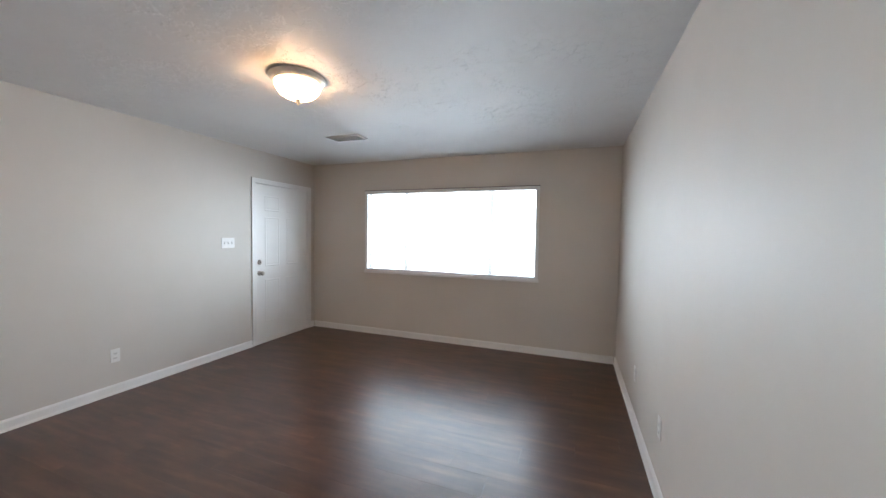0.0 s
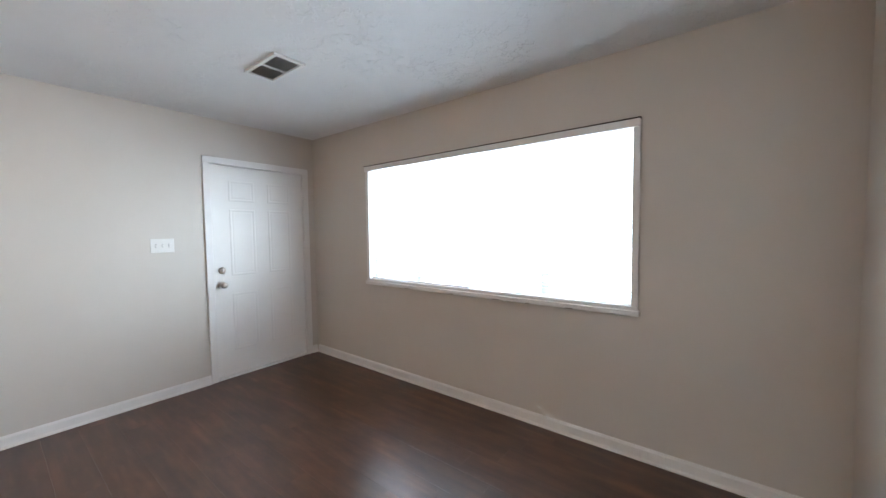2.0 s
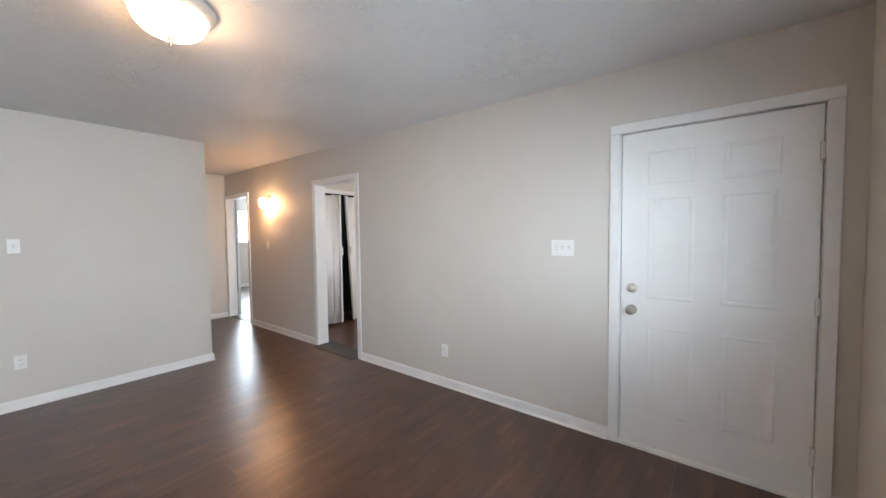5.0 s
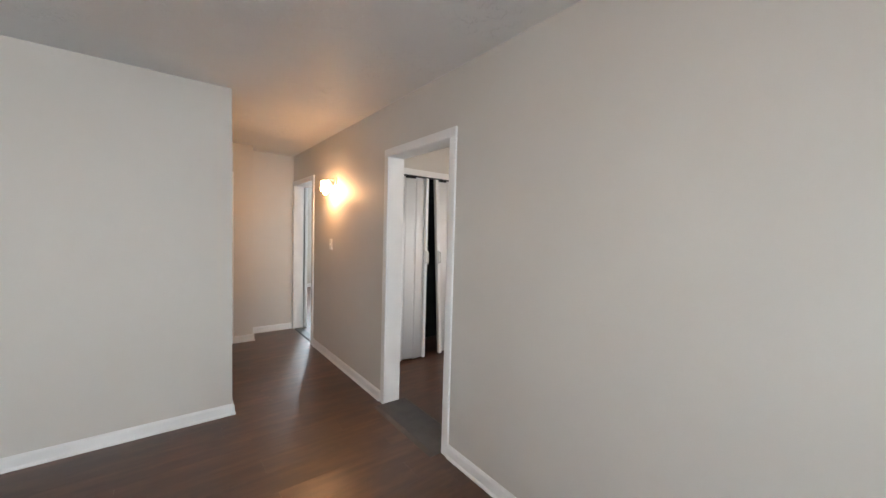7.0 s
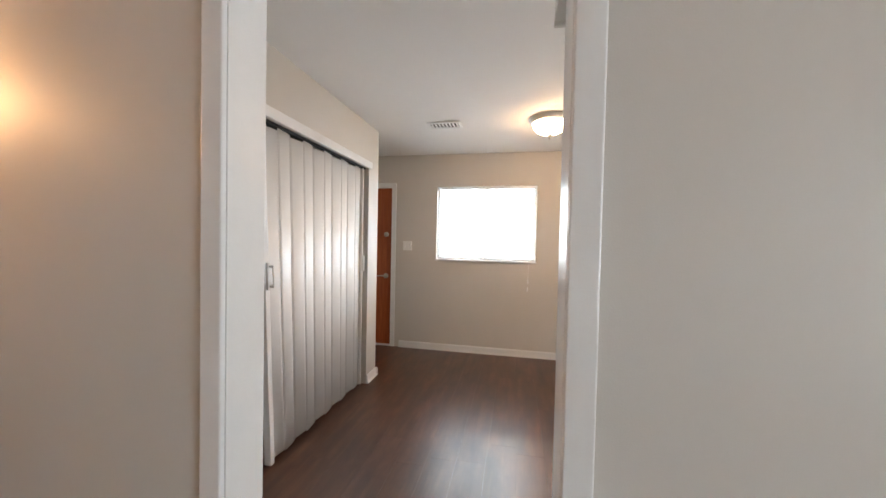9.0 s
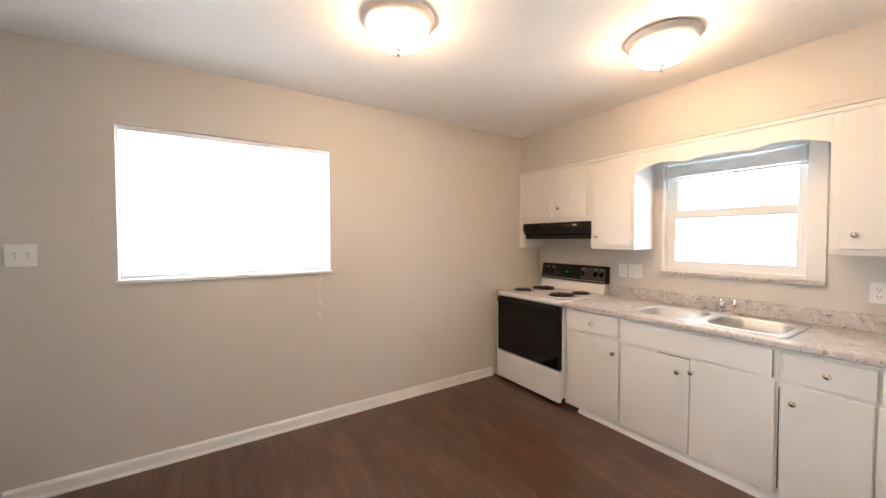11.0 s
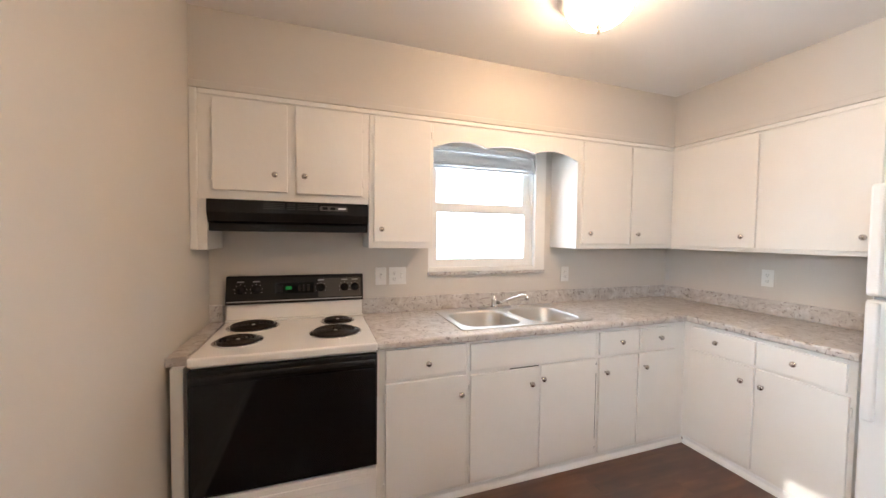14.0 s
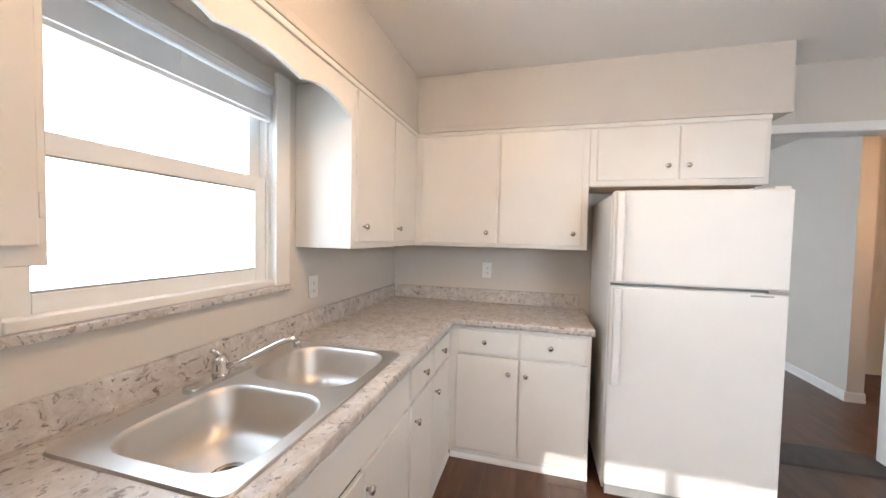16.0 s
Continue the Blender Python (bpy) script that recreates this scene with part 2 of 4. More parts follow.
def lathe(profile, centre, axis="z", steps=28):
    """Rings of (radius, height) round an axis through centre."""
    bm = bmesh.new()
    turn = {"z": Matrix(), "x": Matrix.Rotation(radians(90), 4, "Y"), "-x": Matrix.Rotation(radians(-90), 4, "Y"), "-y": Matrix.Rotation(radians(90), 4, "X"), "y": Matrix.Rotation(radians(-90), 4, "X")}[axis]
    rings = []
    for r, h in profile:
        rings.append([bm.verts.new(Vector(centre) + turn @ Vector((max(r, 0.0004) * math.cos(a), max(r, 0.0004) * math.sin(a), h)))
                      for a in (2 * math.pi * k / steps for k in range(steps))])
    for a, b in zip(rings, rings[1:]):
        for k in range(steps):
            bm.faces.new((a[k], a[(k + 1) % steps], b[(k + 1) % steps], b[k]))
    for end in (rings[0], rings[-1]):
        bm.faces.new(end)
    bmesh.ops.recalc_face_normals(bm, faces=bm.faces)
    for f in bm.faces:
        f.smooth = True
    return bm


def tube(points, radius, steps=10):
    bm = bmesh.new()
    pts = [Vector(p) for p in points]
    rings = []
    for i, p in enumerate(pts):
        way = (pts[min(i + 1, len(pts) - 1)] - pts[max(i - 1, 0)]).normalized()
        side = way.orthogonal().normalized() if i == 0 else (side - way * side.dot(way)).normalized()
        up = way.cross(side)
        r = radius(i / (len(pts) - 1)) if callable(radius) else radius
        rings.append([bm.verts.new(p + r * (math.cos(a) * side + math.sin(a) * up)) for a in (2 * math.pi * k / steps for k in range(steps))])
    for a, b in zip(rings, rings[1:]):
        for k in range(steps):
            bm.faces.new((a[k], a[(k + 1) % steps], b[(k + 1) % steps], b[k]))
    bm.faces.new(rings[0]), bm.faces.new(rings[-1])
    bmesh.ops.recalc_face_normals(bm, faces=bm.faces)
    for f in bm.faces:
        f.smooth = True
    return bm


def prism(outline, axis, a, b):
    """An outline of two coordinates, drawn out along an axis from a to b."""
    bm = bmesh.new()
    put = {"x": lambda u, v, w: (w, u, v), "y": lambda u, v, w: (u, w, v), "z": lambda u, v, w: (u, v, w)}[axis]
    lo = [bm.verts.new(put(u, v, a)) for u, v in outline]
    hi = [bm.verts.new(put(u, v, b)) for u, v in outline]
    n = len(outline)
    for k in range(n):
        bm.faces.new((lo[k], lo[(k + 1) % n], hi[(k + 1) % n], hi[k]))
    bm.faces.new(lo), bm.faces.new(hi)
    bmesh.ops.recalc_face_normals(bm, faces=bm.faces)
    return bm


def mesh_of(name, bm, mat):
    me = bpy.data.meshes.new(name)
    bm.to_mesh(me)
    bm.free()
    me.materials.append(mat)
    return me


def structure(name, bm, mat, label="", category=""):
    return tagged(new(name, mesh_of(name, bm, mat)), label, category, kind="structure")


def thing(name, base, label, category, group="", kind=""):
    ob = new(name)
    ob.location = base
    ob.empty_display_size = 0.05
    return tagged(ob, label, category, group, kind)


def root_base(ob):
    while ob.parent:
        ob = ob.parent
    return ob.location.copy() if ob.type == "EMPTY" else Vector((0, 0, 0))


def part(name, bm, mat, parent, label=""):
    """One mesh, given in world places, under a thing or one of its parts."""
    bmesh.ops.translate(bm, verts=bm.verts, vec=-root_base(parent))
    ob = new(name, mesh_of(name, bm, mat))
    ob.parent = parent
    return tagged(ob, label)


def wall_cells(u0, u1, z0, z1, openings):
    us = sorted({u0, u1, *[o[0] for o in openings], *[o[1] for o in openings]})
    for a, b in zip(us, us[1:]):
        z = z0
        for o in sorted((o for o in openings if o[0] <= a + 1e-6 and o[1] >= b - 1e-6), key=lambda o: o[2]):
            if o[2] > z + 1e-6:
                yield a, b, z, o[2]
            z = o[3]
        if z < z1 - 1e-6:
            yield a, b, z, z1


def wall_x(name, x0, x1, y0, y1, openings=(), mat=None, label="", z1=2.445):
    bm = bmesh.new()
    for a, b, c, d in wall_cells(y0, y1, 0, z1, openings):
        box(bm, x0, x1, a, b, c, d)
    bmesh.ops.remove_doubles(bm, verts=bm.verts, dist=1e-5)
    return structure(name, bm, mat or WALL, label or "smooth greige painted wall", "wall")


def wall_y(name, y0, y1, x0, x1, openings=(), mat=None, label="", z1=2.445):
    bm = bmesh.new()
    for a, b, c, d in wall_cells(x0, x1, 0, z1, openings):
        box(bm, a, b, y0, y1, c, d)
    bmesh.ops.remove_doubles(bm, verts=bm.verts, dist=1e-5)
    return structure(name, bm, mat or WALL, label or "smooth greige painted wall", "wall")


# ---- large structure ----
LX, BY, TOP = 4.20, -5.07, 2.445            # living room: east wall, back wall, ceiling
KX, KY, CY = -3.60, -1.28, -5.225            # kitchen: west wall, sink wall, closet front
T = 0.12
wall_x("wall_west", -T, 0, -11.02, 0.0, [(-1.075, -0.125, 0, 2.055), (-4.56, -3.745, 0, 2.045), (-7.25, -6.435, 0, 2.045)],
       label="greige wall with front door, kitchen and bedroom openings")
wall_y("wall_north", 0, 0.15, -T, LX + T, [(0.935, 3.305, 0.90, 2.03)], label="greige wall round the wide front window")
wall_x("wall_east", LX, LX + T, BY - T, 0)
wall_y("wall_south", BY - T, BY, 1.03, LX, label="greige living room wall ending at the hall")
wall_x("wall_hall_east", 1.90, 1.90 + T, -7.09, BY - T)
wall_y("wall_hall_bath", -7.09, -6.97, 0.57, 1.90, [(0.835, 1.62, 0, 2.045)], label="greige hall wall with bathroom doorway")
wall_x("wall_hall_side", 0.57, 0.57 + T, -7.42, -7.09)
wall_y("wall_hall_end", -7.42, -7.30, 0, 0.57)
wall_y("wall_sink", KY, KY + T, KX - T, -T, [(-2.315, -1.46, 1.12, 1.99)], label="beige kitchen wall with the sink window")
wall_x("wall_kitchen_west", KX - T, KX, -6.40, KY, [(-4.79, -3.58, 1.142, 2.05), (-6.235, -5.365, 0, 2.055)], label="beige kitchen wall with window and back door")
wall_y("wall_closet_front", CY - 0.10, CY, -2.62, -T, [(-2.395, -0.20, 0, 2.045)], label="beige wall over the closet opening")
wall_x("wall_closet_end", -2.62, -2.52, -5.90, CY - 0.10)
# the unlit closet interior is put into this wall's near-black colour
wall_y("wall_closet_back", -6.02, -5.90, -2.62, -T, mat=DARK, label="closet back wall, coloured near black for the closet's shade")
wall_y("wall_nook_south", -6.52, -6.40, KX - T, -2.52)
wall_x("wall_nook_east", -2.62, -2.52, -6.40, -6.02)
wall_x("wall_bedroom_west", -4.2 - T, -4.2, -11.02, -6.52)
wall_y("wall_bedroom_south", -11.02, -10.90, -4.2, -T, [(-2.75, -1.55, 1.22, 2.12)], label="pale bedroom wall with a window")
wall_x("wall_bath_east", 1.90, 2.02, -9.0, -7.09)
wall_x("wall_bath_west", 0.45, 0.57, -9.0, -7.42)
wall_y("wall_bath_south", -9.12, -9.0, 0.45, 2.02, mat=TRIM, label="white bathroom wall")
structure("subfloor", boxes((KX - T, LX + T, -11.02, 0.15, -0.12, -0.008)), DARK, "dark floor base under the planks", "floor")
structure("ceiling_living", boxes((-T, LX + T, -11.02, 0.15, TOP, TOP + 0.1)), KNOCK, "grey-white knockdown plaster ceiling", "ceiling")
structure("ceiling_kitchen", boxes((-4.32, -T, -11.02, KY + T, TOP, TOP + 0.1)), KCEIL, "smooth white painted ceiling", "ceiling")
structure("ground", boxes((-60, 60, -60, 60, -0.4, -0.2)), GROUND, "plain concrete ground outside", "ground")

# soffit over the wall cabinets, with its thin moulding
structure("soffit_north", boxes((KX, -0.443, -1.575, KY, 2.068, TOP)), SOFFIT, "beige soffit over the wall cabinets", "soffit")
structure("soffit_east", boxes((-0.443, -T, -3.712, KY, 2.068, TOP)), SOFFIT, "beige soffit over cabinets and refrigerator", "soffit")
structure("trim_soffit_north", boxes((KX, -0.455, -1.593, -1.575, 2.0595, 2.094, 0.004)), SOFFIT, "thin painted soffit moulding", "trim")
structure("trim_soffit_east", boxes((-0.461, -0.443, -3.712, -1.593, 2.0595, 2.094, 0.004)), SOFFIT, "thin painted soffit moulding", "trim")


for name, spec in (("trim_cabinet_north", (KX + 0.036, -0.455, -1.588, -1.574, 2.034, 2.059, 0.004)), ("trim_cabinet_east", (-0.455, -0.440, -3.62, -1.589, 2.034, 2.059, 0.004)),
                   ("trim_cabinet_corner", (KX + 0.001, KX + 0.034, -1.590, -1.574, 1.288, 2.059, 0.005))):
    structure(name, boxes(spec), CABINET, "narrow white painted cabinet moulding", "trim")


def baseboard(name, x0, y0, x1, y1, nx, ny, h=0.083, t=0.014):
    """A board along a wall, with a sloped top edge and a shoe strip; n points into the room."""
    bm = bmesh.new()
    sect = [(0, 0), (0.022, 0), (0.022, 0.008), (0.015, 0.018), (t, 0.022), (t, h - 0.014), (0.006, h), (0, h)]
    ends = []
    for x, y in ((x0, y0), (x1, y1)):
        ends.append([bm.verts.new((x + nx * d, y + ny * d, z)) for d, z in sect])
    n = len(sect)
    for k in range(n):
        bm.faces.new((ends[0][k], ends[0][(k + 1) % n], ends[1][(k + 1) % n], ends[1][k]))
    bm.faces.new(ends[0]), bm.faces.new(ends[1])
    bmesh.ops.recalc_face_normals(bm, faces=bm.faces)
    return structure(name, bm, TRIM, "white painted baseboard with shoe moulding", "baseboard")


for n, a in enumerate([
    (0, -3.70, 0, -1.125, 1, 0), (0, -0.08, 0, -0.02, 1, 0), (0.022, 0, LX - 0.022, 0, 0, -1), (LX, BY, LX, 0, -1, 0), (1.03, BY, LX - 0.022, BY, 0, 1),
    (1.03, BY - T, 1.03, BY + 0.022, -1, 0), (0, -6.375, 0, -4.62, 1, 0), (0.022, -7.30, 0.57, -7.30, 0, 1), (0.57, -6.97, 0.78, -6.97, 0, 1), (0.57, -7.30, 0.57, -6.948, -1, 0),
    (1.03, BY - T, 1.90, BY - T, 0, -1), (KX, -5.305, KX, -2.02, 1, 0), (-2.62, CY, -2.40, CY, 0, 1), (-2.62, -6.40, -2.62, CY + 0.022, -1, 0), (-T, -4.60, -T, CY, -1, 0),
    (-4.2, -10.9, -T, -10.9, 0, 1), (-4.2, -10.9, -4.2, -6.52, 1, 0), (-4.2, -6.52, -T, -6.52, 0, -1)]):
    baseboard("baseboard_%d" % (n + 1), *a)
structure("wall_bedroom_north", boxes((-4.32, -2.62, -6.53, -6.52, 0, TOP), (-2.52, -T, -6.53, -6.50, 0, TOP)), WALL, "pale bedroom wall", "wall")


def casing_x(name, x, nx, y0, y1, z1, w=0.06, t=0.016):
    """Door casing on a wall of constant x, round the opening y0..y1, with its parts."""
    c = thing(name, (x, (y0 + y1) / 2, 0), "white painted wooden door casing", "trim", kind="structure")
    o = x + nx * t
    part("side_casing", boxes((x, o, y0 - w, y0, 0, z1, 0.004)), TRIM, c)
    part("side_casing", boxes((x, o, y1, y1 + w, 0, z1, 0.004)), TRIM, c)
    part("head_casing", boxes((x, o + nx * 0.001, y0 - w, y1 + w, z1, z1 + w, 0.004)), TRIM, c)
    return c


def lining_x(name, x0, x1, y0, y1, z1, t=0.018):
    c = thing(name, ((x0 + x1) / 2, (y0 + y1) / 2, 0), "white painted door lining", "trim", kind="structure")
    part("side_lining", boxes((x0, x1, y0, y0 + t, 0, z1 - t)), TRIM, c)
    part("side_lining", boxes((x0, x1, y1 - t, y1, 0, z1 - t)), TRIM, c)
    part("head_lining", boxes((x0, x1, y0, y1, z1 - t, z1)), TRIM, c)
    return c


casing_x("casing_front_door", 0, 1, -1.062, -0.142, 2.038)
lining_x("lining_front_door", -T, -0.001, -1.075, -0.125, 2.055)
casing_x("casing_kitchen_door", 0, 1, -4.545, -3.762, 2.028)
casing_x("casing_kitchen_inside", -T, -1, -4.545, -3.762, 2.028, 0.055)
lining_x("lining_kitchen_door", -T - 0.001, 0.001, -4.56, -3.745, 2.045)
casing_x("casing_bedroom_door", 0, 1, -7.235, -6.45, 2.028)
lining_x("lining_bedroom_door", -T - 0.001, 0.001, -7.25, -6.435, 2.045)
casing_x("casing_back_door", KX, 1, -6.22, -5.38, 2.038)
lining_x("lining_back_door", KX - T, KX - 0.001, -6.235, -5.365, 2.055)
bath = thing("casing_bath_door", (1.2, -6.97, 0), "white painted wooden door casing", "trim", kind="structure")
part("side_casing", boxes((0.780, 0.845, -6.97, -6.953, 0, 2.028, 0.004)), TRIM, bath)
part("side_casing", boxes((1.61, 1.68, -6.97, -6.953, 0, 2.028, 0.004)), TRIM, bath)
part("head_casing", boxes((0.780, 1.68, -6.97, -6.952, 2.028, 2.09, 0.004)), TRIM, bath)
part("side_lining", boxes((0.835, 0.853, -7.09, -6.972, 0, 2.03)), TRIM, bath)
structure("threshold_kitchen", prism([(-0.20, 0.0), (-0.185, 0.010), (0.07, 0.012), (0.10, 0.0)], "y", -4.54, -3.765), THRESH, "dark grey floor transition strip in the doorway", "threshold")
structure("threshold_bedroom", prism([(-0.12, 0.0), (-0.105, 0.010), (-0.015, 0.012), (0.0, 0.0)], "y", -7.23, -6.455), THRESH, "dark metal floor transition strip", "threshold")
structure("threshold_front", boxes((-0.10, 0.012, -1.057, -0.143, 0.0, 0.022, 0.004)), TRIM, "white painted door sill", "threshold")


# ---- doors ----
def raised_panel(y0, y1, z0, z1, x, nx):
    """A moulded door panel: a raised rim, a groove, a slightly raised field."""
    bm = bmesh.new()
    rings = []
    for inset, out in ((0, 0.0), (0.007, 0.0024), (0.014, 0.0024), (0.026, 0.0003), (0.036, 0.0016)):
        rings.append([bm.verts.new((x + nx * out, a, b)) for a, b in
                      ((y0 + inset, z0 + inset), (y1 - inset, z0 + inset), (y1 - inset, z1 - inset), (y0 + inset, z1 - inset))])
    for a, b in zip(rings, rings[1:]):
        for k in range(4):
            bm.faces.new((a[k], a[(k + 1) % 4], b[(k + 1) % 4], b[k]))
    bm.faces.new(rings[-1])
    bmesh.ops.recalc_face_normals(bm, faces=bm.faces)
    return bm


front = tagged(thing("door_1", (-0.02, -0.60, 0), "closed white six-panel front door", "door", kind="structure"))
slab = part("slab", boxes((-0.058, -0.014, -1.053, -0.147, 0.024, 2.033, 0.002)), DOORW, front)
for ya, yb in ((-0.905, -0.665), (-0.535, -0.295)):
    for za, zb in ((1.70, 1.90), (0.985, 1.625), (0.255, 0.815)):
        part("panel", raised_panel(ya, yb, za, zb, -0.014, 1), DOORW, front)
# strips added out of sight behind the slab to block light round its edges
part("leak_stop", boxes((-0.095, -0.0585, -1.057, -1.02, 0.022, 2.036), (-0.095, -0.0585, -0.18, -0.143, 0.022, 2.036), (-0.095, -0.0585, -1.02, -0.18, 1.99, 2.036)), TRIM, front)
knob = part("doorknob", lathe([(0.032, 0), (0.032, 0.006), (0.013, 0.010), (0.012, 0.03), (0.022, 0.036), (0.028, 0.048), (0.026, 0.06), (0.014, 0.068), (0.0, 0.07)], (-0.014, -0.99, 0.905), "x"), NICKEL, front, "satin nickel round knob")
part("deadbolt", lathe([(0.030, 0), (0.030, 0.010), (0.025, 0.016), (0.0, 0.016)], (-0.014, -0.99, 1.045), "x"), NICKEL, front, "satin nickel deadbolt rose")
part("thumb_turn", boxes((0.002, 0.016, -0.995, -0.985, 1.032, 1.058, 0.003)), NICKEL, front)
for z in (0.25, 1.02, 1.80):
    part("hinge", boxes((-0.012, 0.004, -0.160, -0.143, z - 0.045, z + 0.045, 0.003)), DOORW, front, "painted-over hinge")

back = thing("door_2", (KX - 0.03, -5.8, 0), "closed orange-stained flat wooden back door", "door", kind="structure")
part("slab", boxes((KX - 0.058, KX - 0.014, -6.213, -5.387, 0.02, 2.034, 0.002)), STAINED, back)
# same added strips here, keeping outdoor light from leaking past the slab
part("leak_stop", boxes((KX - 0.095, KX - 0.0585, -6.217, -6.18, 0.018, 2.036), (KX - 0.095, KX - 0.0585, -5.42, -5.383, 0.018, 2.036), (KX - 0.095, KX - 0.0585, -6.18, -5.42, 1.99, 2.036)), TRIM, back)
part("doorknob", lathe([(0.032, 0), (0.032, 0.008), (0.012, 0.012), (0.012, 0.035), (0.0, 0.036)], (KX - 0.014, -5.455, 0.905), "x"), NICKEL, back)
part("lever", tube([(KX + 0.02, -5.455, 0.905), (KX + 0.024, -5.50, 0.907), (KX + 0.022, -5.56, 0.903)], 0.008), NICKEL, back, "satin nickel lever handle")
part("deadbolt", lathe([(0.032, 0), (0.032, 0.012), (0.026, 0.018), (0.0, 0.018)], (KX - 0.014, -5.455, 1.44), "x"), NICKEL, back)
structure("threshold_back", boxes((KX - 0.10, KX + 0.01, -6.217, -5.383, 0.0, 0.018, 0.004)), TRIM, "white painted door sill", "threshold")

bed = thing("door_3", (-0.5, -7.24, 0), "white flat bedroom door standing open", "door", kind="structure")
slab = part("slab", boxes((-0.90, -0.13, -7.228, -7.192, 0.012, 2.02, 0.002)), DOORW, bed)
part("doorknob", lathe([(0.030, 0), (0.030, 0.006), (0.012, 0.010), (0.012, 0.03), (0.026, 0.046), (0.024, 0.058), (0.0, 0.066)], (-0.83, -7.192, 0.93), "y"), NICKEL, bed)
bed.matrix_basis = Matrix.Translation((-0.13, -7.24, 0)) @ pose(0, 0, 0, 0, 0, 84) @ Matrix.Translation((0.13, 7.24, 0)) @ bed.matrix_basis

bathd = thing("door_4", (0.91, -7.45, 0), "white bathroom door standing open inward", "door", kind="structure")
part("slab", boxes((0.856, 0.892, -7.84, -7.095, 0.012, 2.02, 0.002)), DOORW, bathd)
for z in (0.32, 1.75):
    part("hinge", boxes((0.853, 0.860, -7.09, -7.03, z - 0.045, z + 0.045, 0.002)), DARKMETAL, bathd, "dark bronze hinge")


# ---- windows ----
def blind(name, axis, plane, u0, u1, z0, z1, label, tilt=8.0, pitch=0.0215, width=0.024, stack=False, thick=0.0007):
    """A mini blind: head rail, slats, bottom rail, ladder cords, tilt wand. axis 'x': it runs along x at y = plane."""
    mid = (u0 + u1) / 2
    b = thing(name, (mid, plane, z0) if axis == "x" else (plane, mid, z0), label, "blind")

    def bx(a0, a1, d0, d1, c0, c1, bev=0.0):
        return boxes((a0, a1, plane + d0, plane + d1, c0, c1, bev)) if axis == "x" else boxes((plane + d0, plane + d1, a0, a1, c0, c1, bev))
    part("head_rail", bx(u0, u1, -0.014, 0.014, z1 - 0.028, z1, 0.002), SLAT, b)
    c, s = math.cos(radians(tilt)) * width / 2, math.sin(radians(tilt)) * width / 2
    prof = [(-c, -s), (0, 0.0018), (c, s), (c, s - thick), (0, 0.0018 - thick), (-c, -s - thick)]
    top = z1 - 0.042
    count = int((top - z0 - 0.025) / pitch) if not stack else 36
    first = None
    for k in range(count):
        z = top - k * (pitch if not stack else 0.0024)
        if first is None:
            o = [(plane + d, z + h) for d, h in prof]
            first = part("slat", prism(o, axis, u0 + 0.004, u1 - 0.004), SLAT, b)
        else:
            ob = new("slat", first.data)
            ob.parent = b
            ob.location = (0, 0, z - top)
    zb = z0 if not stack else top - count * 0.0024 - 0.02
    part("bottom_rail", bx(u0 + 0.003, u1 - 0.003, -0.012, 0.012, zb, zb + 0.016, 0.002), SLAT, b)
    for f in (0.08, 0.5, 0.92):
        u = u0 + f * (u1 - u0)
        part("ladder_cord", bx(u - 0.0012, u + 0.0012, -0.0135, -0.0125, zb + 0.01, z1 - 0.03), SLAT, b)
    return b


def frame_parts(win, axis, p0, p1, u0, u1, z0, z1, w, name="frame"):
    def bx(a0, a1, c0, c1):
        return boxes((a0, a1, p0, p1, c0, c1, 0.003)) if axis == "x" else boxes((p0, p1, a0, a1, c0, c1, 0.003))
    part(name, bx(u0, u0 + w, z0, z1), PLASTIC, win)
    part(name, bx(u1 - w, u1, z0, z1), PLASTIC, win)
    part(name, bx(u0 + w, u1 - w, z0, z0 + w), PLASTIC, win)
    part(name, bx(u0 + w, u1 - w, z1 - w, z1), PLASTIC, win)


def pane(win, axis, p, u0, u1, z0, z1):
    bm = boxes((u0, u1, p, p + 0.004, z0, z1)) if axis == "x" else boxes((p, p + 0.004, u0, u1, z0, z1))
    ob = part("pane", bm, GLASS, win, "clear glass pane")
    ob.visible_shadow = False
    return ob


w1 = thing("window_1", (2.12, 0.1, 0.9), "wide white vinyl three-part window with blown-out daylight", "window", kind="structure")
frame_parts(w1, "x", 0.075, 0.14, 0.935, 3.305, 0.90, 2.03, 0.035)
for u in (1.52, 2.72):
    part("mullion", boxes((u - 0.03, u + 0.03, 0.075, 0.135, 0.935, 1.995, 0.003)), PLASTIC, w1)
for a, b in ((0.97, 1.49), (1.55, 2.69), (2.75, 3.27)):
    pane(w1, "x", 0.105, a, b, 0.935, 1.995)
part("reveal", boxes((0.935, 0.943, 0.0, 0.075, 0.90, 2.03), (3.297, 3.305, 0.0, 0.075, 0.90, 2.03), (0.943, 3.297, 0.0, 0.075, 2.022, 2.03)), TRIM, w1)
part("side_strip", boxes((0.915, 0.952, -0.016, 0.0, 0.930, 1.990, 0.003)), TRIM, w1)
part("side_strip", boxes((3.288, 3.325, -0.016, 0.0, 0.930, 1.990, 0.003)), TRIM, w1)
part("head_board", boxes((0.915, 3.325, -0.030, 0.0, 1.985, 2.030, 0.004)), TRIM, w1, "white head board over the blinds")
part("foot_strip", boxes((0.915, 3.325, -0.016, 0.0, 0.9055, 0.930, 0.003)), TRIM, w1)
part("head_strip", boxes((0.912, 3.328, -0.031, 0.0, 2.0305, 2.037, 0.002)), DARKMETAL, w1, "thin grey metal head strip")
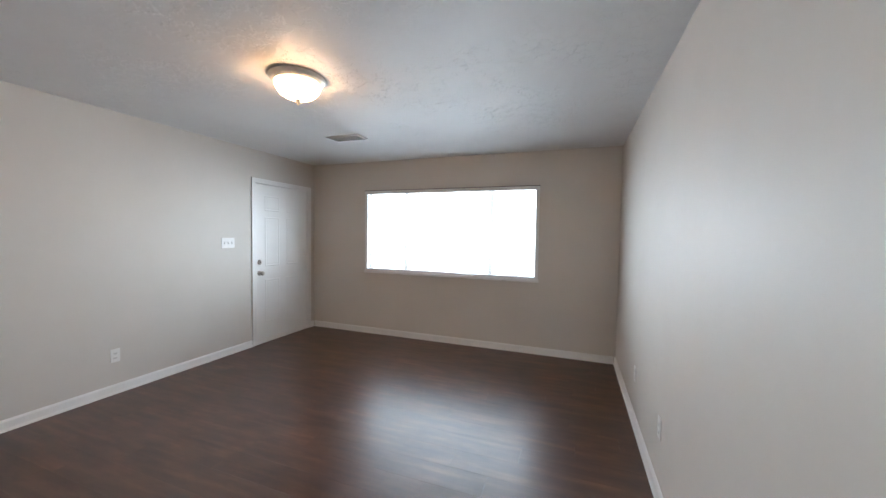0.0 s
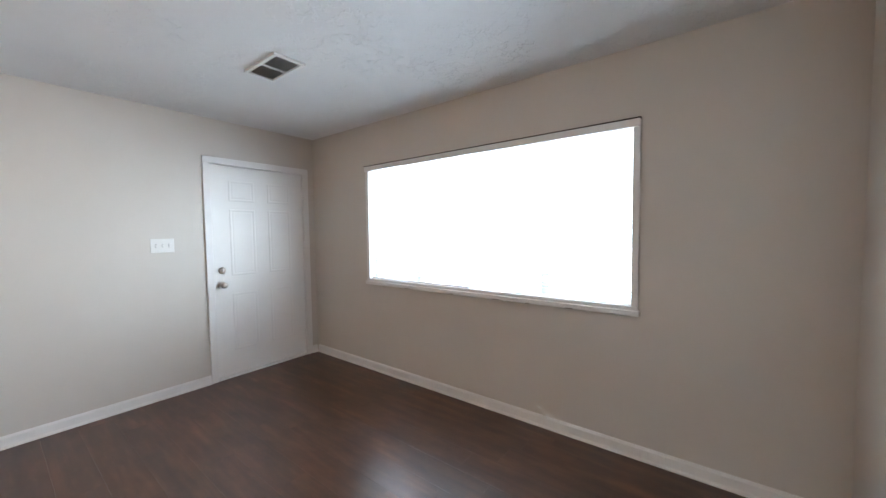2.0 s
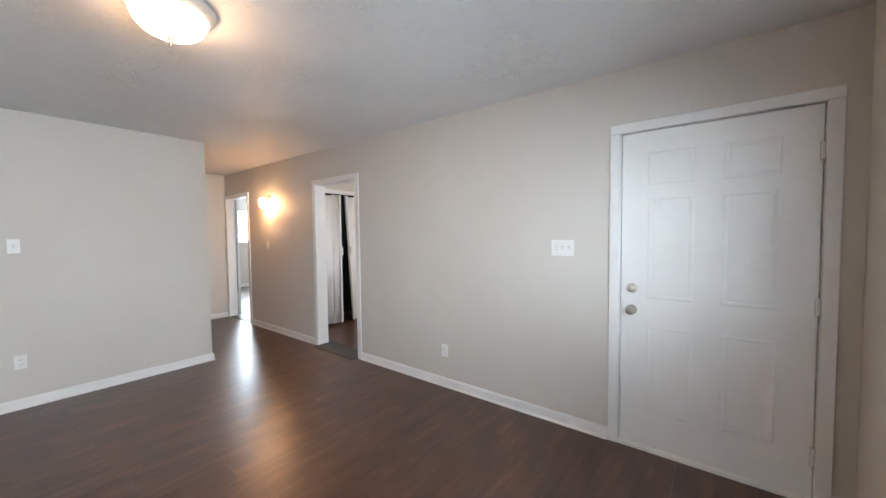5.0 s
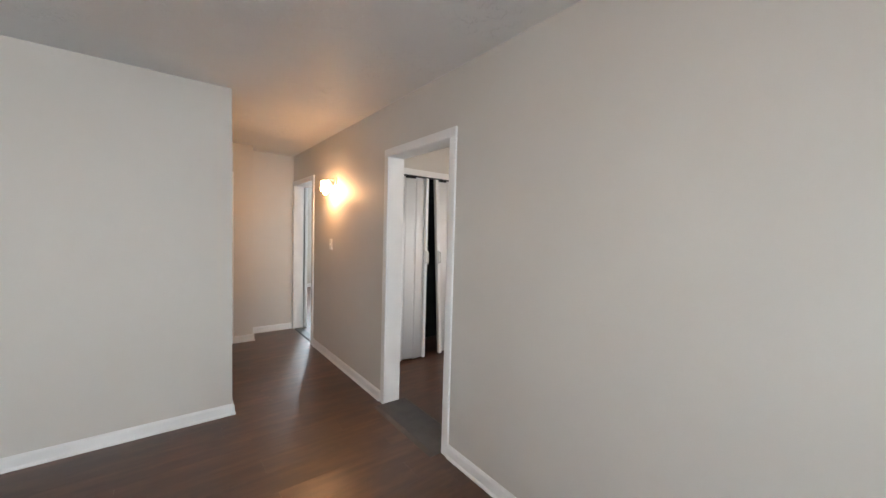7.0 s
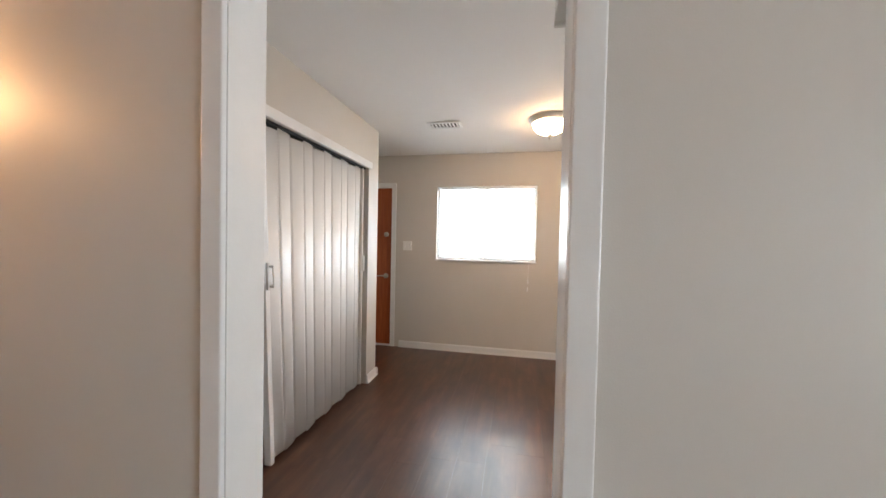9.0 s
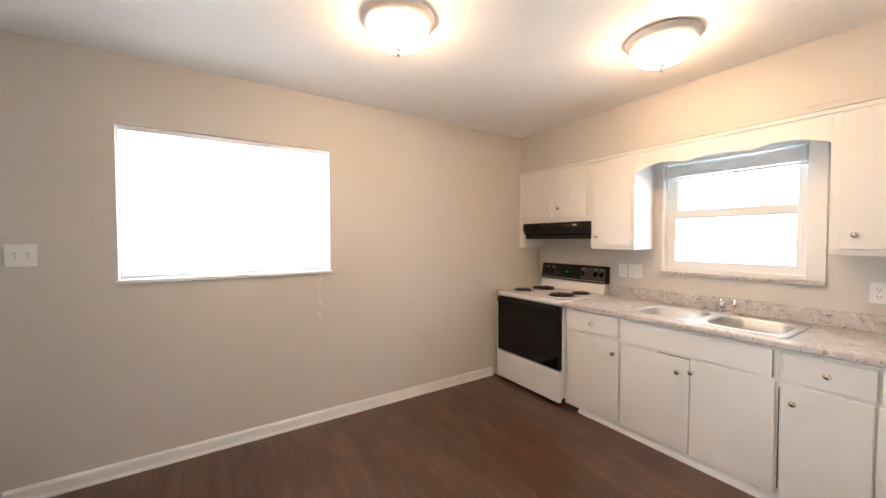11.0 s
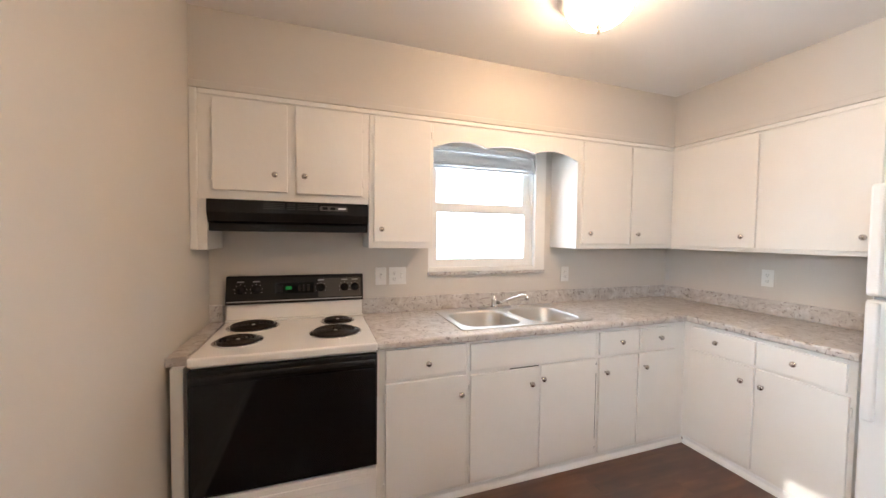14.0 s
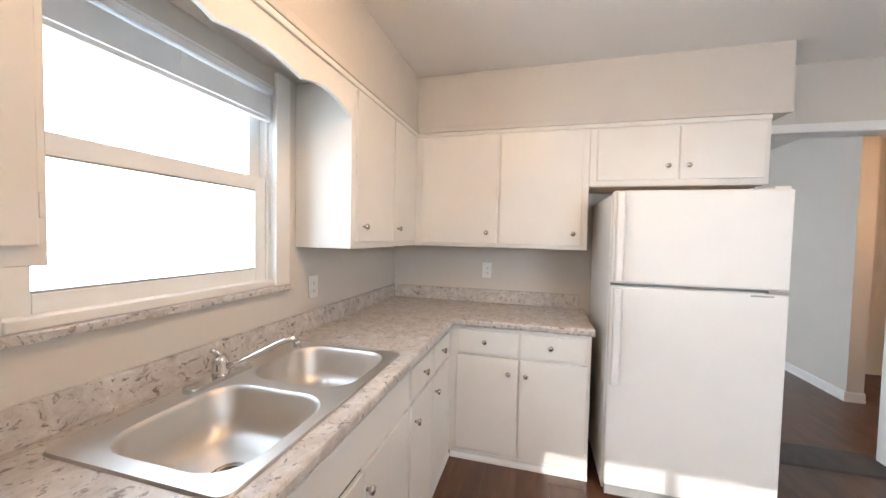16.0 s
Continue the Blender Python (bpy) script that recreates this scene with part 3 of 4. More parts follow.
part("sill", boxes((0.905, 3.335, -0.032, 0.075, 0.872, 0.905, 0.005)), TRIM, w1, "white painted sill with chipped edge")
for k, (a, wd) in enumerate(((1.45, 0.05), (1.95, 0.035), (2.35, 0.06), (2.62, 0.03), (2.9, 0.05))):
    part("chip", boxes((a, a + wd, -0.0325, -0.0312, 0.8735, 0.877)), BROWNMARK, w1, "chipped paint on the sill")
bl = blind("window_blind", "x", 0.026, 0.950, 2.117, 0.925, 2.018, "lowered white mini blind in the wide window", tilt=6)
part("tilt_wand", tube([(1.83, 0.010, 1.985), (1.83, 0.008, 1.92), (1.832, 0.008, 1.87)], 0.003, 6), SLAT, bl, "short white tilt wand")
br = blind("window_blind", "x", 0.026, 2.123, 3.290, 0.919, 2.018, "lowered white mini blind in the wide window", tilt=6)

w2 = thing("window_2", (KX - 0.06, -4.18, 1.142), "white framed kitchen window full of daylight", "window", kind="structure")
frame_parts(w2, "y", KX - 0.11, KX - 0.06, -4.79, -3.58, 1.142, 2.05, 0.035)
pane(w2, "y", KX - 0.09, -4.755, -4.20, 1.177, 2.015)
pane(w2, "y", KX - 0.085, -4.16, -3.615, 1.177, 2.015)
part("mullion", boxes((KX - 0.105, KX - 0.065, -4.20, -4.16, 1.177, 2.015, 0.003)), PLASTIC, w2)
part("sill", boxes((KX - 0.06, KX + 0.022, -4.80, -3.57, 1.124, 1.145, 0.004)), TRIM, w2)
bk = blind("window_blind", "y", KX - 0.022, -4.78, -3.592, 1.155, 2.045, "lowered white mini blind in the kitchen window", tilt=-14)
part("pull_cord", tube([(KX + 0.004, -3.66, 2.0), (KX + 0.026, -3.66, 1.14), (KX + 0.006, -3.663, 0.93)], 0.0016, 6), SLAT, bk, "white pull cord hanging below the sill")
part("tassel", lathe([(0.004, 0.0), (0.007, -0.01), (0.006, -0.045), (0.0, -0.05)], (KX + 0.008, -3.663, 0.93)), SLAT, bk)
part("tassel", lathe([(0.004, 0.0), (0.007, -0.01), (0.006, -0.045), (0.0, -0.05)], (KX + 0.010, -3.668, 0.84)), SLAT, bk)

w3 = thing("window_3", (-1.87, KY + 0.05, 1.1), "white double-hung window over the sink", "window", kind="structure")
frame_parts(w3, "x", KY + 0.04, KY + 0.11, -2.315, -1.46, 1.12, 1.99, 0.022)
frame_parts(w3, "x", KY + 0.075, KY + 0.100, -2.293, -1.482, 1.545, 1.968, 0.058, "upper_sash")
frame_parts(w3, "x", KY + 0.045, KY + 0.072, -2.293, -1.482, 1.142, 1.596, 0.056, "lower_sash")
pane(w3, "x", KY + 0.086, -2.238, -1.538, 1.600, 1.912)
pane(w3, "x", KY + 0.057, -2.238, -1.538, 1.197, 1.541)
for z in (1.1975, 1.534):
    part("gasket", boxes((-2.237, -1.538, KY + 0.048, KY + 0.056, z, z + 0.007)), GREY, w3, "grey rubber glazing strip")
part("side_casing", boxes((-1.482, -1.395, KY - 0.016, KY, 1.119, 2.05, 0.003)), CABINET, w3)
part("reveal", boxes((-2.315, -2.307, KY, KY + 0.04, 1.12, 1.99), (-1.468, -1.46, KY, KY + 0.04, 1.12, 1.99), (-2.307, -1.468, KY, KY + 0.04, 1.982, 1.99)), TRIM, w3)
part("stool", boxes((-2.306, -1.469, KY - 0.004, KY + 0.044, 1.120, 1.150, 0.004)), CABINET, w3)
part("sill", boxes((-2.32, -1.395, KY - 0.026, KY + 0.04, 1.095, 1.119, 0.004)), LAMINATE, w3, "speckled laminate sill strip")
bs = blind("window_blind", "x", KY + 0.022, -2.30, -1.475, 1.15, 1.985, "white mini blind pulled up over the sink", tilt=2, stack=True, thick=0.0021)
part("pull_cord", tube([(-1.50, KY - 0.005, 1.96), (-1.505, KY - 0.006, 1.6), (-1.50, KY - 0.006, 1.36)], 0.0018, 6), SLAT, bs)

w4 = thing("window_4", (-2.1, -10.95, 1.2), "bright bedroom window", "window", kind="structure")
frame_parts(w4, "x", -11.0, -10.94, -2.75, -1.55, 1.22, 2.12, 0.04)
pane(w4, "x", -10.97, -2.71, -1.59, 1.26, 2.08)
part("sill", boxes((-2.78, -1.52, -10.94, -10.87, 1.195, 1.22, 0.004)), TRIM, w4)


# ---- ceiling lights, vents, plates ----
def ceiling_light(place, bowl, label):
    x, y, z = place
    c = thing("ceiling_light", place, label, "ceiling light", "flush ceiling lights")
    part("pan", lathe([(0.172, 0), (0.180, -0.006), (0.180, -0.013), (0.172, -0.018), (0.172, -0.027), (0.163, -0.034), (0.153, -0.044), (0.134, -0.044)], place), PANMETAL, c, "brushed nickel ring")
    prof = [(0.144 * math.cos(a) ** 0.8, -0.041 - 0.098 * math.sin(a)) for a in (radians(9 * k) for k in range(11))]
    part("bowl", lathe(prof, place), bowl, c, "frosted glass bowl, lit")
    part("finial", lathe([(0.016, -0.136), (0.019, -0.146), (0.008, -0.157), (0.011, -0.166), (0.006, -0.178), (0.0, -0.183)], place, steps=14), NICKEL, c)
    return c


ceiling_light((2.0, -2.51, TOP), BOWL_LIVING, "lit flush dome light on the textured ceiling")
ceiling_light((-2.45, -3.60, TOP), BOWL_KITCHEN, "lit flush dome light by the kitchen window")
ceiling_light((-1.845, -2.30, TOP), BOWL_KITCHEN, "lit flush dome light before the sink")


def ceiling_vent(x0, x1, y0, y1, along, label):
    """A stamped register: dark sheet as the duct's shade, frame, cross bars, slats that run along the given axis."""
    v = thing("ceiling_vent", ((x0 + x1) / 2, (y0 + y1) / 2, TOP), label, "vent")
    # near-black sheet painted as the shade inside the duct
    part("duct_shade", boxes((x0 + 0.01, x1 - 0.01, y0 + 0.01, y1 - 0.01, TOP - 0.004, TOP)), DARK, v)
    w, zf = 0.022, TOP - 0.014
    part("frame", boxes((x0, x1, y0, y0 + w, zf, TOP, 0.003), (x0, x1, y1 - w, y1, zf, TOP, 0.003), (x0, x0 + w, y0 + w, y1 - w, zf, TOP, 0.003), (x1 - w, x1, y0 + w, y1 - w, zf, TOP, 0.003)), TRIM, v)
    if along == "x":
        part("cross_bar", boxes(((x0 + x1) / 2 - 0.006, (x0 + x1) / 2 + 0.006, y0 + w, y1 - w, zf + 0.001, TOP - 0.003)), TRIM, v)
        n = int((y1 - y0 - 2 * w) / 0.0135)
        for k in range(n):
            y = y0 + w + (k + 0.5) * (y1 - y0 - 2 * w) / n
            part("slat", prism([(y - 0.005, zf + 0.002), (y - 0.0035, zf + 0.001), (y + 0.004, TOP - 0.005), (y + 0.0025, TOP - 0.004)], "x", x0 + w, x1 - w), TRIM, v)
    else:
        n = 8
        for k in range(n):
            y = y0 + w + (k + 0.5) * (y1 - y0 - 2 * w) / n
            part("slat", boxes((x0 + w, x1 - w, y - 0.007, y + 0.007, zf + 0.002, TOP - 0.004)), TRIM, v)
    return v


ceiling_vent(1.235, 1.625, -1.275, -1.075, "x", "white metal ceiling register with two banks of slats")
ceiling_vent(-2.575, -2.405, -4.68, -4.375, "y", "white metal kitchen ceiling register")


def plate(kind, face, u, z, gangs, label):
    """A wall plate. face: '+x' etc. and the wall's coordinate; kind 'switch' or 'outlet', or a string of both letters."""
    axis, c = face
    n = 1 if axis[0] == "+" else -1
    w, h = 0.070 + 0.046 * (gangs - 1), 0.115
    base = (c, u, z) if axis[1] == "x" else (u, c, z)
    p = thing("switch_plate" if kind[0] == "s" else "wall_outlet", base, label, "light switch" if kind[0] == "s" else "outlet")

    def bx(a0, a1, c0, c1, d0, d1, bev=0.0):
        lo, hi = c + n * d0, c + n * d1
        return boxes((lo, hi, u + a0, u + a1, z + c0, z + c1, bev)) if axis[1] == "x" else boxes((u + a0, u + a1, lo, hi, z + c0, z + c1, bev))
    part("cover", bx(-w / 2, w / 2, -h / 2, h / 2, 0, 0.006, 0.002), PLASTIC, p)
    for k in range(gangs):
        m = (k - (gangs - 1) / 2) * 0.046
        if kind[k % len(kind)] == "s":
            part("toggle", bx(m - 0.005, m + 0.005, -0.012, 0.010, 0.006, 0.016, 0.002), PLASTIC, p)
            part("slot", bx(m - 0.006, m + 0.006, -0.014, 0.014, 0.0055, 0.0068), GREY, p)
        else:
            for dz in (-0.02, 0.02):
                part("socket", bx(m - 0.0165, m + 0.0165, dz - 0.0145, dz + 0.0145, 0.0055, 0.0075, 0.0015), PLASTIC, p)
                part("slots", bmesh_join(bx(m - 0.008, m - 0.006, dz - 0.005, dz + 0.006, 0.007, 0.0079), bx(m + 0.006, m + 0.008, dz - 0.005, dz + 0.006, 0.007, 0.0079), bx(m - 0.002, m + 0.002, dz - 0.011, dz - 0.007, 0.007, 0.0079)), DARK, p)
    return p


def bmesh_join(*parts):
    out = bmesh.new()
    for b in parts:
        me = bpy.data.meshes.new("join")
        b.to_mesh(me)
        b.free()
        out.from_mesh(me)
        bpy.data.meshes.remove(me)
    return out


plate("s", ("+x", 0), -1.437, 1.297, 3, "white triple light switch beside the front door")
plate("o", ("+x", 0), -2.52, 0.335, 1, "white outlet low on the greige wall")
plate("o", ("-x", LX), -1.32, 0.375, 1, "white outlet low on the side wall")
plate("o", ("-x", LX), -2.17, 0.385, 1, "white cover plate low on the side wall")
plate("s", ("+y", BY), 2.42, 1.342, 1, "white light switch on the back wall")
plate("o", ("+y", BY), 2.42, 0.387, 1, "white outlet low on the back wall")
plate("s", ("+x", 0), -5.82, 1.27, 1, "white light switch under the wall sconce")
plate("s", ("+x", KX), -5.165, 1.30, 2, "white double light switch by the back door")
plate("s", ("-y", KY), -2.635, 1.10, 1, "white light switch beside the range")
plate("os", ("-y", KY), -2.525, 1.10, 2, "white outlet and switch plate over the counter")
plate("o", ("-y", KY), -1.195, 1.08, 1, "white outlet over the counter")
plate("o", ("-x", -T), -2.04, 1.105, 1, "white outlet over the counter corner")

# wall sconce in the hall
sc = thing("wall_sconce", (0, -5.72, 1.93), "lit nickel wall sconce with a square glass shade", "wall lamp")
part("backplate", boxes((0, 0.018, -5.775, -5.665, 1.90, 1.985, 0.004)), NICKEL, sc)
part("arm", tube([(0.018, -5.72, 1.955), (0.06, -5.72, 1.965), (0.105, -5.72, 1.955)], 0.009), NICKEL, sc)
part("socket_cap", lathe([(0.030, 0.0), (0.034, 0.012), (0.02, 0.02), (0.0, 0.022)], (0.105, -5.72, 1.935)), NICKEL, sc)
part("shade", lathe([(0.033, 0.0), (0.043, -0.01), (0.047, -0.10), (0.044, -0.105), (0.0, -0.10)], (0.105, -5.72, 1.938), steps=20), SHADE, sc, "frosted glass shade, lit")
part("bulb", lathe([(0.012, 0.01), (0.022, -0.004), (0.024, -0.016), (0.016, -0.032), (0.0, -0.038)], (0.105, -5.72, 1.832), steps=16), BULB, sc, "bare lit bulb end")


# ---- closet with folding doors ----
closet = structure("trim_closet_head", boxes((-2.43, -0.165, CY, CY + 0.02, 2.035, 2.098, 0.004)), TRIM, "white painted closet head trim", "trim")
# track takes the near-black colour as shade between panel tops and head trim
structure("trim_closet_track", boxes((-2.39, -0.205, CY - 0.065, CY - 0.035, 2.026, 2.044)), DARK, "folding door track, coloured dark as the shade over the panels", "trim")


def folding_door(x0, x1, lead, label, pleat=0.235, depth=0.007, lean=0.0):
    """An accordion door: pleated vinyl panels with a lead post and a pull handle at x = lead. lean: how far the top of the post has run ahead of its foot."""
    d = thing("accordion_door", ((x0 + x1) / 2, CY - 0.05, 0.02), label, "folding door", "closet folding doors")
    fixed = x0 if abs(lead - x1) < abs(lead - x0) else x1

    def leant(bm):
        for v in bm.verts:
            v.co.x += lean * (v.co.z / 2.03) * (v.co.x - fixed) / (lead - fixed)
        return bm
    n = max(2, round((x1 - x0) / (pleat / 2)))
    for k in range(n):
        a, b = x0 + (x1 - x0) * k / n, x0 + (x1 - x0) * (k + 1) / n
        ya, yb = (CY - 0.05 + (depth if (k + j) % 2 else -depth) for j in (0, 1))
        t, bow = 0.004, []
        for j in range(7):
            f = j / 6
            bow.append((a + 0.002 + (b - a - 0.004) * f, ya + (yb - ya) * f + 0.003 * math.sin(math.pi * f)))
        bm = prism(bow + [(x, y - t) for x, y in reversed(bow)], "z", 0.016 + 0.012 * (k % 2), 2.030 - 0.020 * (k % 2))
        for f in bm.faces:
            f.smooth = abs(f.normal.z) < 0.5 and f.calc_area() > 0.02
        part("panel", leant(bm), VINYL, d)
        if k:
            part("hinge_strip", leant(tube([(a, ya, 0.02), (a, ya, 2.024)], 0.0035, 6)), VINYL, d)
    part("lead_post", leant(boxes((lead - 0.018, lead + 0.018, CY - 0.075, CY - 0.028, 0.012, 2.03, 0.005))), VINYL, d)
    h = part("handle", leant(boxes((lead - 0.013, lead + 0.013, CY - 0.028, CY - 0.012, 1.07, 1.23, 0.005))), PLASTIC, d, "white plastic pull handle")
    part("grip", leant(boxes((lead - 0.006, lead + 0.006, CY - 0.012, CY + 0.016, 1.085, 1.10, 0.003), (lead - 0.006, lead + 0.006, CY - 0.012, CY + 0.016, 1.20, 1.215, 0.003), (lead - 0.007, lead + 0.007, CY + 0.010, CY + 0.019, 1.085, 1.215, 0.003))), PLASTIC, h)
    return d


folding_door(-0.86, -0.215, -0.875, "short white pleated vinyl closet door")
folding_door(-2.33, -1.133, -1.118, "long white pleated vinyl closet door, hanging askew", lean=0.115)
part("end_post", boxes((-2.352, -2.335, CY - 0.07, CY - 0.03, 0.012, 2.03, 0.004)), VINYL, bpy.data.objects["accordion_door.001"])
part("end_handle", boxes((-2.352, -2.332, CY - 0.03, CY - 0.012, 1.08, 1.22, 0.004)), PLASTIC, bpy.data.objects["accordion_door.001"])


# ---- kitchen cabinets ----
FY, EX = -1.577, -0.443          # faces of the wall cabinets
GY, HX = -1.905, -0.705          # faces of the base cabinets
KNOB = [(0.006, 0), (0.006, 0.010), (0.012, 0.014), (0.015, 0.020), (0.013, 0.026), (0.0, 0.028)]


def front_panel(parent, face, u0, u1, z0, z1, knob=None, name="door", hinge=None):
    """A slab door or drawer front, 18 mm proud of the face, with a round knob and exposed hinges."""
    axis, c = face
    if axis == "y":
        d = part(name, boxes((u0, u1, c - 0.016, c + 0.001, z0, z1, 0.003)), CABINET, parent)
    else:
        d = part(name, boxes((c - 0.016, c + 0.001, u0, u1, z0, z1, 0.003)), CABINET, parent)
    if knob:
        place = (knob[0], c - 0.016, knob[1]) if axis == "y" else (c - 0.016, knob[0], knob[1])
        part("knob", lathe(KNOB, place, "-y" if axis == "y" else "-x", 14), KNOBMETAL, d, "round satin nickel knob")
    if hinge is not None:
        for z in (z0 + 0.07, z1 - 0.07):
            if axis == "y":
                part("hinge", boxes((hinge - 0.004, hinge + 0.004, c - 0.012, c - 0.001, z - 0.022, z + 0.022, 0.002)), CABINET, d)
            else:
                part("hinge", boxes((c - 0.012, c - 0.001, hinge - 0.004, hinge + 0.004, z - 0.022, z + 0.022, 0.002)), CABINET, d)
    return d


def carcass(x0, x1, y0, y1, z0, z1, label, name="wall_cabinet"):
    c = thing(name, ((x0 + x1) / 2, (y0 + y1) / 2, z0), label, "cabinet", "kitchen cabinets")
    part("body", boxes((x0, x1, y0, y1, z0, z1, 0.002)), CABINET, c)
    return c


c = carcass(KX + 0.002, -2.754, FY, KY - 0.002, 1.535, 2.058, "white two-door wall cabinet over the range hood")
part("side_leg", boxes((KX + 0.002, -3.530, FY, KY - 0.01, 1.285, 1.534, 0.002)), CABINET, c, "white filler leg beside the hood")
front_panel(c, ("y", FY), -3.504, -3.168, 1.580, 2.022, (-3.225, 1.665), hinge=-3.510)
front_panel(c, ("y", FY), -3.128, -2.790, 1.577, 2.022, (-3.085, 1.665), hinge=-2.784)
c = carcass(-2.752, -2.378, FY, KY - 0.002, 1.293, 2.058, "white single-door wall cabinet between hood and window")
front_panel(c, ("y", FY), -2.725, -2.396, 1.328, 2.024, (-2.685, 1.40), hinge=-2.390)
c = carcass(-1.338, -0.445, FY, KY - 0.002, 1.290, 2.058, "white two-door corner wall cabinet")
front_panel(c, ("y", FY), -1.300, -0.876, 1.322, 2.024, (-1.245, 1.395))
front_panel(c, ("y", FY), -0.864, -0.485, 1.322, 2.024, (-0.815, 1.395))
c = carcass(EX, -T - 0.002, -2.700, KY - 0.004, 1.288, 2.058, "white two-door wall cabinet beside the refrigerator")
front_panel(c, ("x", EX), -2.142, -1.625, 1.312, 2.020, (-2.075, 1.385))
front_panel(c, ("x", EX), -2.662, -2.158, 1.312, 2.020, (-2.615, 1.385))
c = carcass(EX, -T - 0.002, -3.622, -2.702, 1.680, 2.058, "white two-door cabinet over the refrigerator")
part("underside", boxes((EX + 0.02, -T - 0.02, -3.60, -2.72, 1.674, 1.6795)), RAWWOOD, c, "raw brown board underside")
front_panel(c, ("x", EX), -3.166, -2.742, 1.714, 2.020, (-3.12, 1.79))
front_panel(c, ("x", EX), -3.596, -3.184, 1.714, 2.020, (-3.225, 1.79))

# scalloped valance between the wall cabinets
outline = [(-2.378, 2.058), (-2.378, 1.890)]
for a, b, lo, hi in ((-2.378, -2.31, 1.890, 1.890), (-2.31, -2.035, 1.912, 1.938), (-2.035, -1.68, 1.912, 1.936), (-1.68, -1.405, 1.912, 1.938)):
    for k in range(1, 11):
        s = k / 10
        outline.append((a + (b - a) * s, lo + (hi - lo) * math.sin(math.pi * s) ** 0.8 if a > -2.35 else lo + 0.022 * s))
outline += [(-1.36, 1.898), (-1.338, 1.886), (-1.338, 2.058)]
tagged(new("valance", mesh_of("valance", prism(outline, "y", FY, FY + 0.018), CABINET)), "white scalloped wooden valance over the window", "valance")

base = thing("base_cabinet", (-2.49, -1.6, 0), "white base cabinet with one drawer and door", "cabinet", "kitchen cabinets")
part("body", boxes((-2.752, -2.285, GY, KY - 0.002, 0.03, 0.822, 0.002)), CABINET, base)
front_panel(base, ("y", GY), -2.712, -2.297, 0.668, 0.812, (-2.502, 0.735), "drawer")
front_panel(base, ("y", GY), -2.712, -2.290, 0.064, 0.648, (-2.325, 0.555), hinge=-2.717)
base = thing("base_cabinet", (-1.86, -1.6, 0), "white two-door sink base cabinet", "cabinet", "kitchen cabinets")
part("face_frame", boxes((-2.284, -1.442, GY, GY + 0.02, 0.03, 0.822, 0.002)), CABINET, base)
part("side_panel", boxes((-2.284, -2.266, GY + 0.02, KY - 0.002, 0.03, 0.822)), CABINET, base)
part("side_panel", boxes((-1.460, -1.442, GY + 0.02, KY - 0.002, 0.03, 0.822)), CABINET, base)
part("bottom_panel", boxes((-2.266, -1.46, GY + 0.02, KY - 0.002, 0.06, 0.075)), CABINET, base)
front_panel(base, ("y", GY), -2.268, -1.466, 0.664, 0.806, None, "false_front")
front_panel(base, ("y", GY), -2.266, -1.846, 0.062, 0.640, (-1.905, 0.555), hinge=-2.271)
front_panel(base, ("y", GY), -1.839, -1.454, 0.062, 0.648, (-1.852 + 0.022, 0.575), hinge=-1.449)
# thin near-black strips on the face frame, painted as shade in the door cracks
part("gap", boxes((-2.03, -1.846, GY - 0.0022, GY - 0.001, 0.642, 0.6465)), DARK, base, "dark strip drawn as the shade of a crack over the door")
part("gap", boxes((-1.4435, -1.4395, GY - 0.0022, GY - 0.001, 0.09, 0.62)), DARK, base, "dark strip drawn as the shade of a crack beside the door")
base = thing("base_cabinet", (-1.05, -1.6, 0), "white corner base cabinet with two drawers", "cabinet", "kitchen cabinets")
part("body", boxes((-1.441, HX, GY, KY - 0.002, 0.03, 0.822, 0.002)), CABINET, base)
front_panel(base, ("y", GY), -1.426, -1.122, 0.664, 0.800, (-1.27, 0.735), "drawer")
front_panel(base, ("y", GY), -1.106, -0.806, 0.664, 0.798, (-0.955, 0.735), "drawer")
front_panel(base, ("y", GY), -1.426, -1.128, 0.068, 0.645, (-1.385, 0.560))
front_panel(base, ("y", GY), -1.118, -0.798, 0.072, 0.645, (-1.075, 0.560))
base = thing("base_cabinet", (-0.41, -2.3, 0), "white base cabinet beside the refrigerator", "cabinet", "kitchen cabinets")
part("body", boxes((HX, -T - 0.002, -2.712, KY - 0.002, 0.03, 0.822, 0.002)), CABINET, base)
front_panel(base, ("x", HX), -2.315, -1.957, 0.664, 0.800, (-2.12, 0.735), "drawer")
front_panel(base, ("x", HX), -2.682, -2.328, 0.664, 0.800, (-2.495, 0.735), "drawer")
front_panel(base, ("x", HX), -2.315, -1.952, 0.070, 0.648, (-2.262, 0.560))
front_panel(base, ("x", HX), -2.694, -2.326, 0.062, 0.648, (-2.362, 0.560), hinge=-2.699)
structure("trim_toe_north", prism([(GY + 0.01, 0), (GY - 0.012, 0), (GY - 0.010, 0.012), (GY - 0.002, 0.030), (GY - 0.002, 0.050), (GY + 0.01, 0.050)], "x", -2.62, HX - 0.002), TRIM, "white toe board under the base cabinets", "trim")
# near-black strip stands for the shade under the cabinet, no toe board here
structure("trim_toe_shade", boxes((-2.752, -2.625, GY + 0.004, GY + 0.02, 0.0, 0.029)), DARK, "dark strip drawn as shade where toe board is missing", "trim")
structure("trim_toe_east", prism([(HX + 0.01, 0), (HX - 0.012, 0), (HX - 0.010, 0.012), (HX - 0.002, 0.030), (HX - 0.002, 0.050), (HX + 0.01, 0.050)], "y", -2.712, GY - 0.014), TRIM, "white toe board under the base cabinets", "trim")
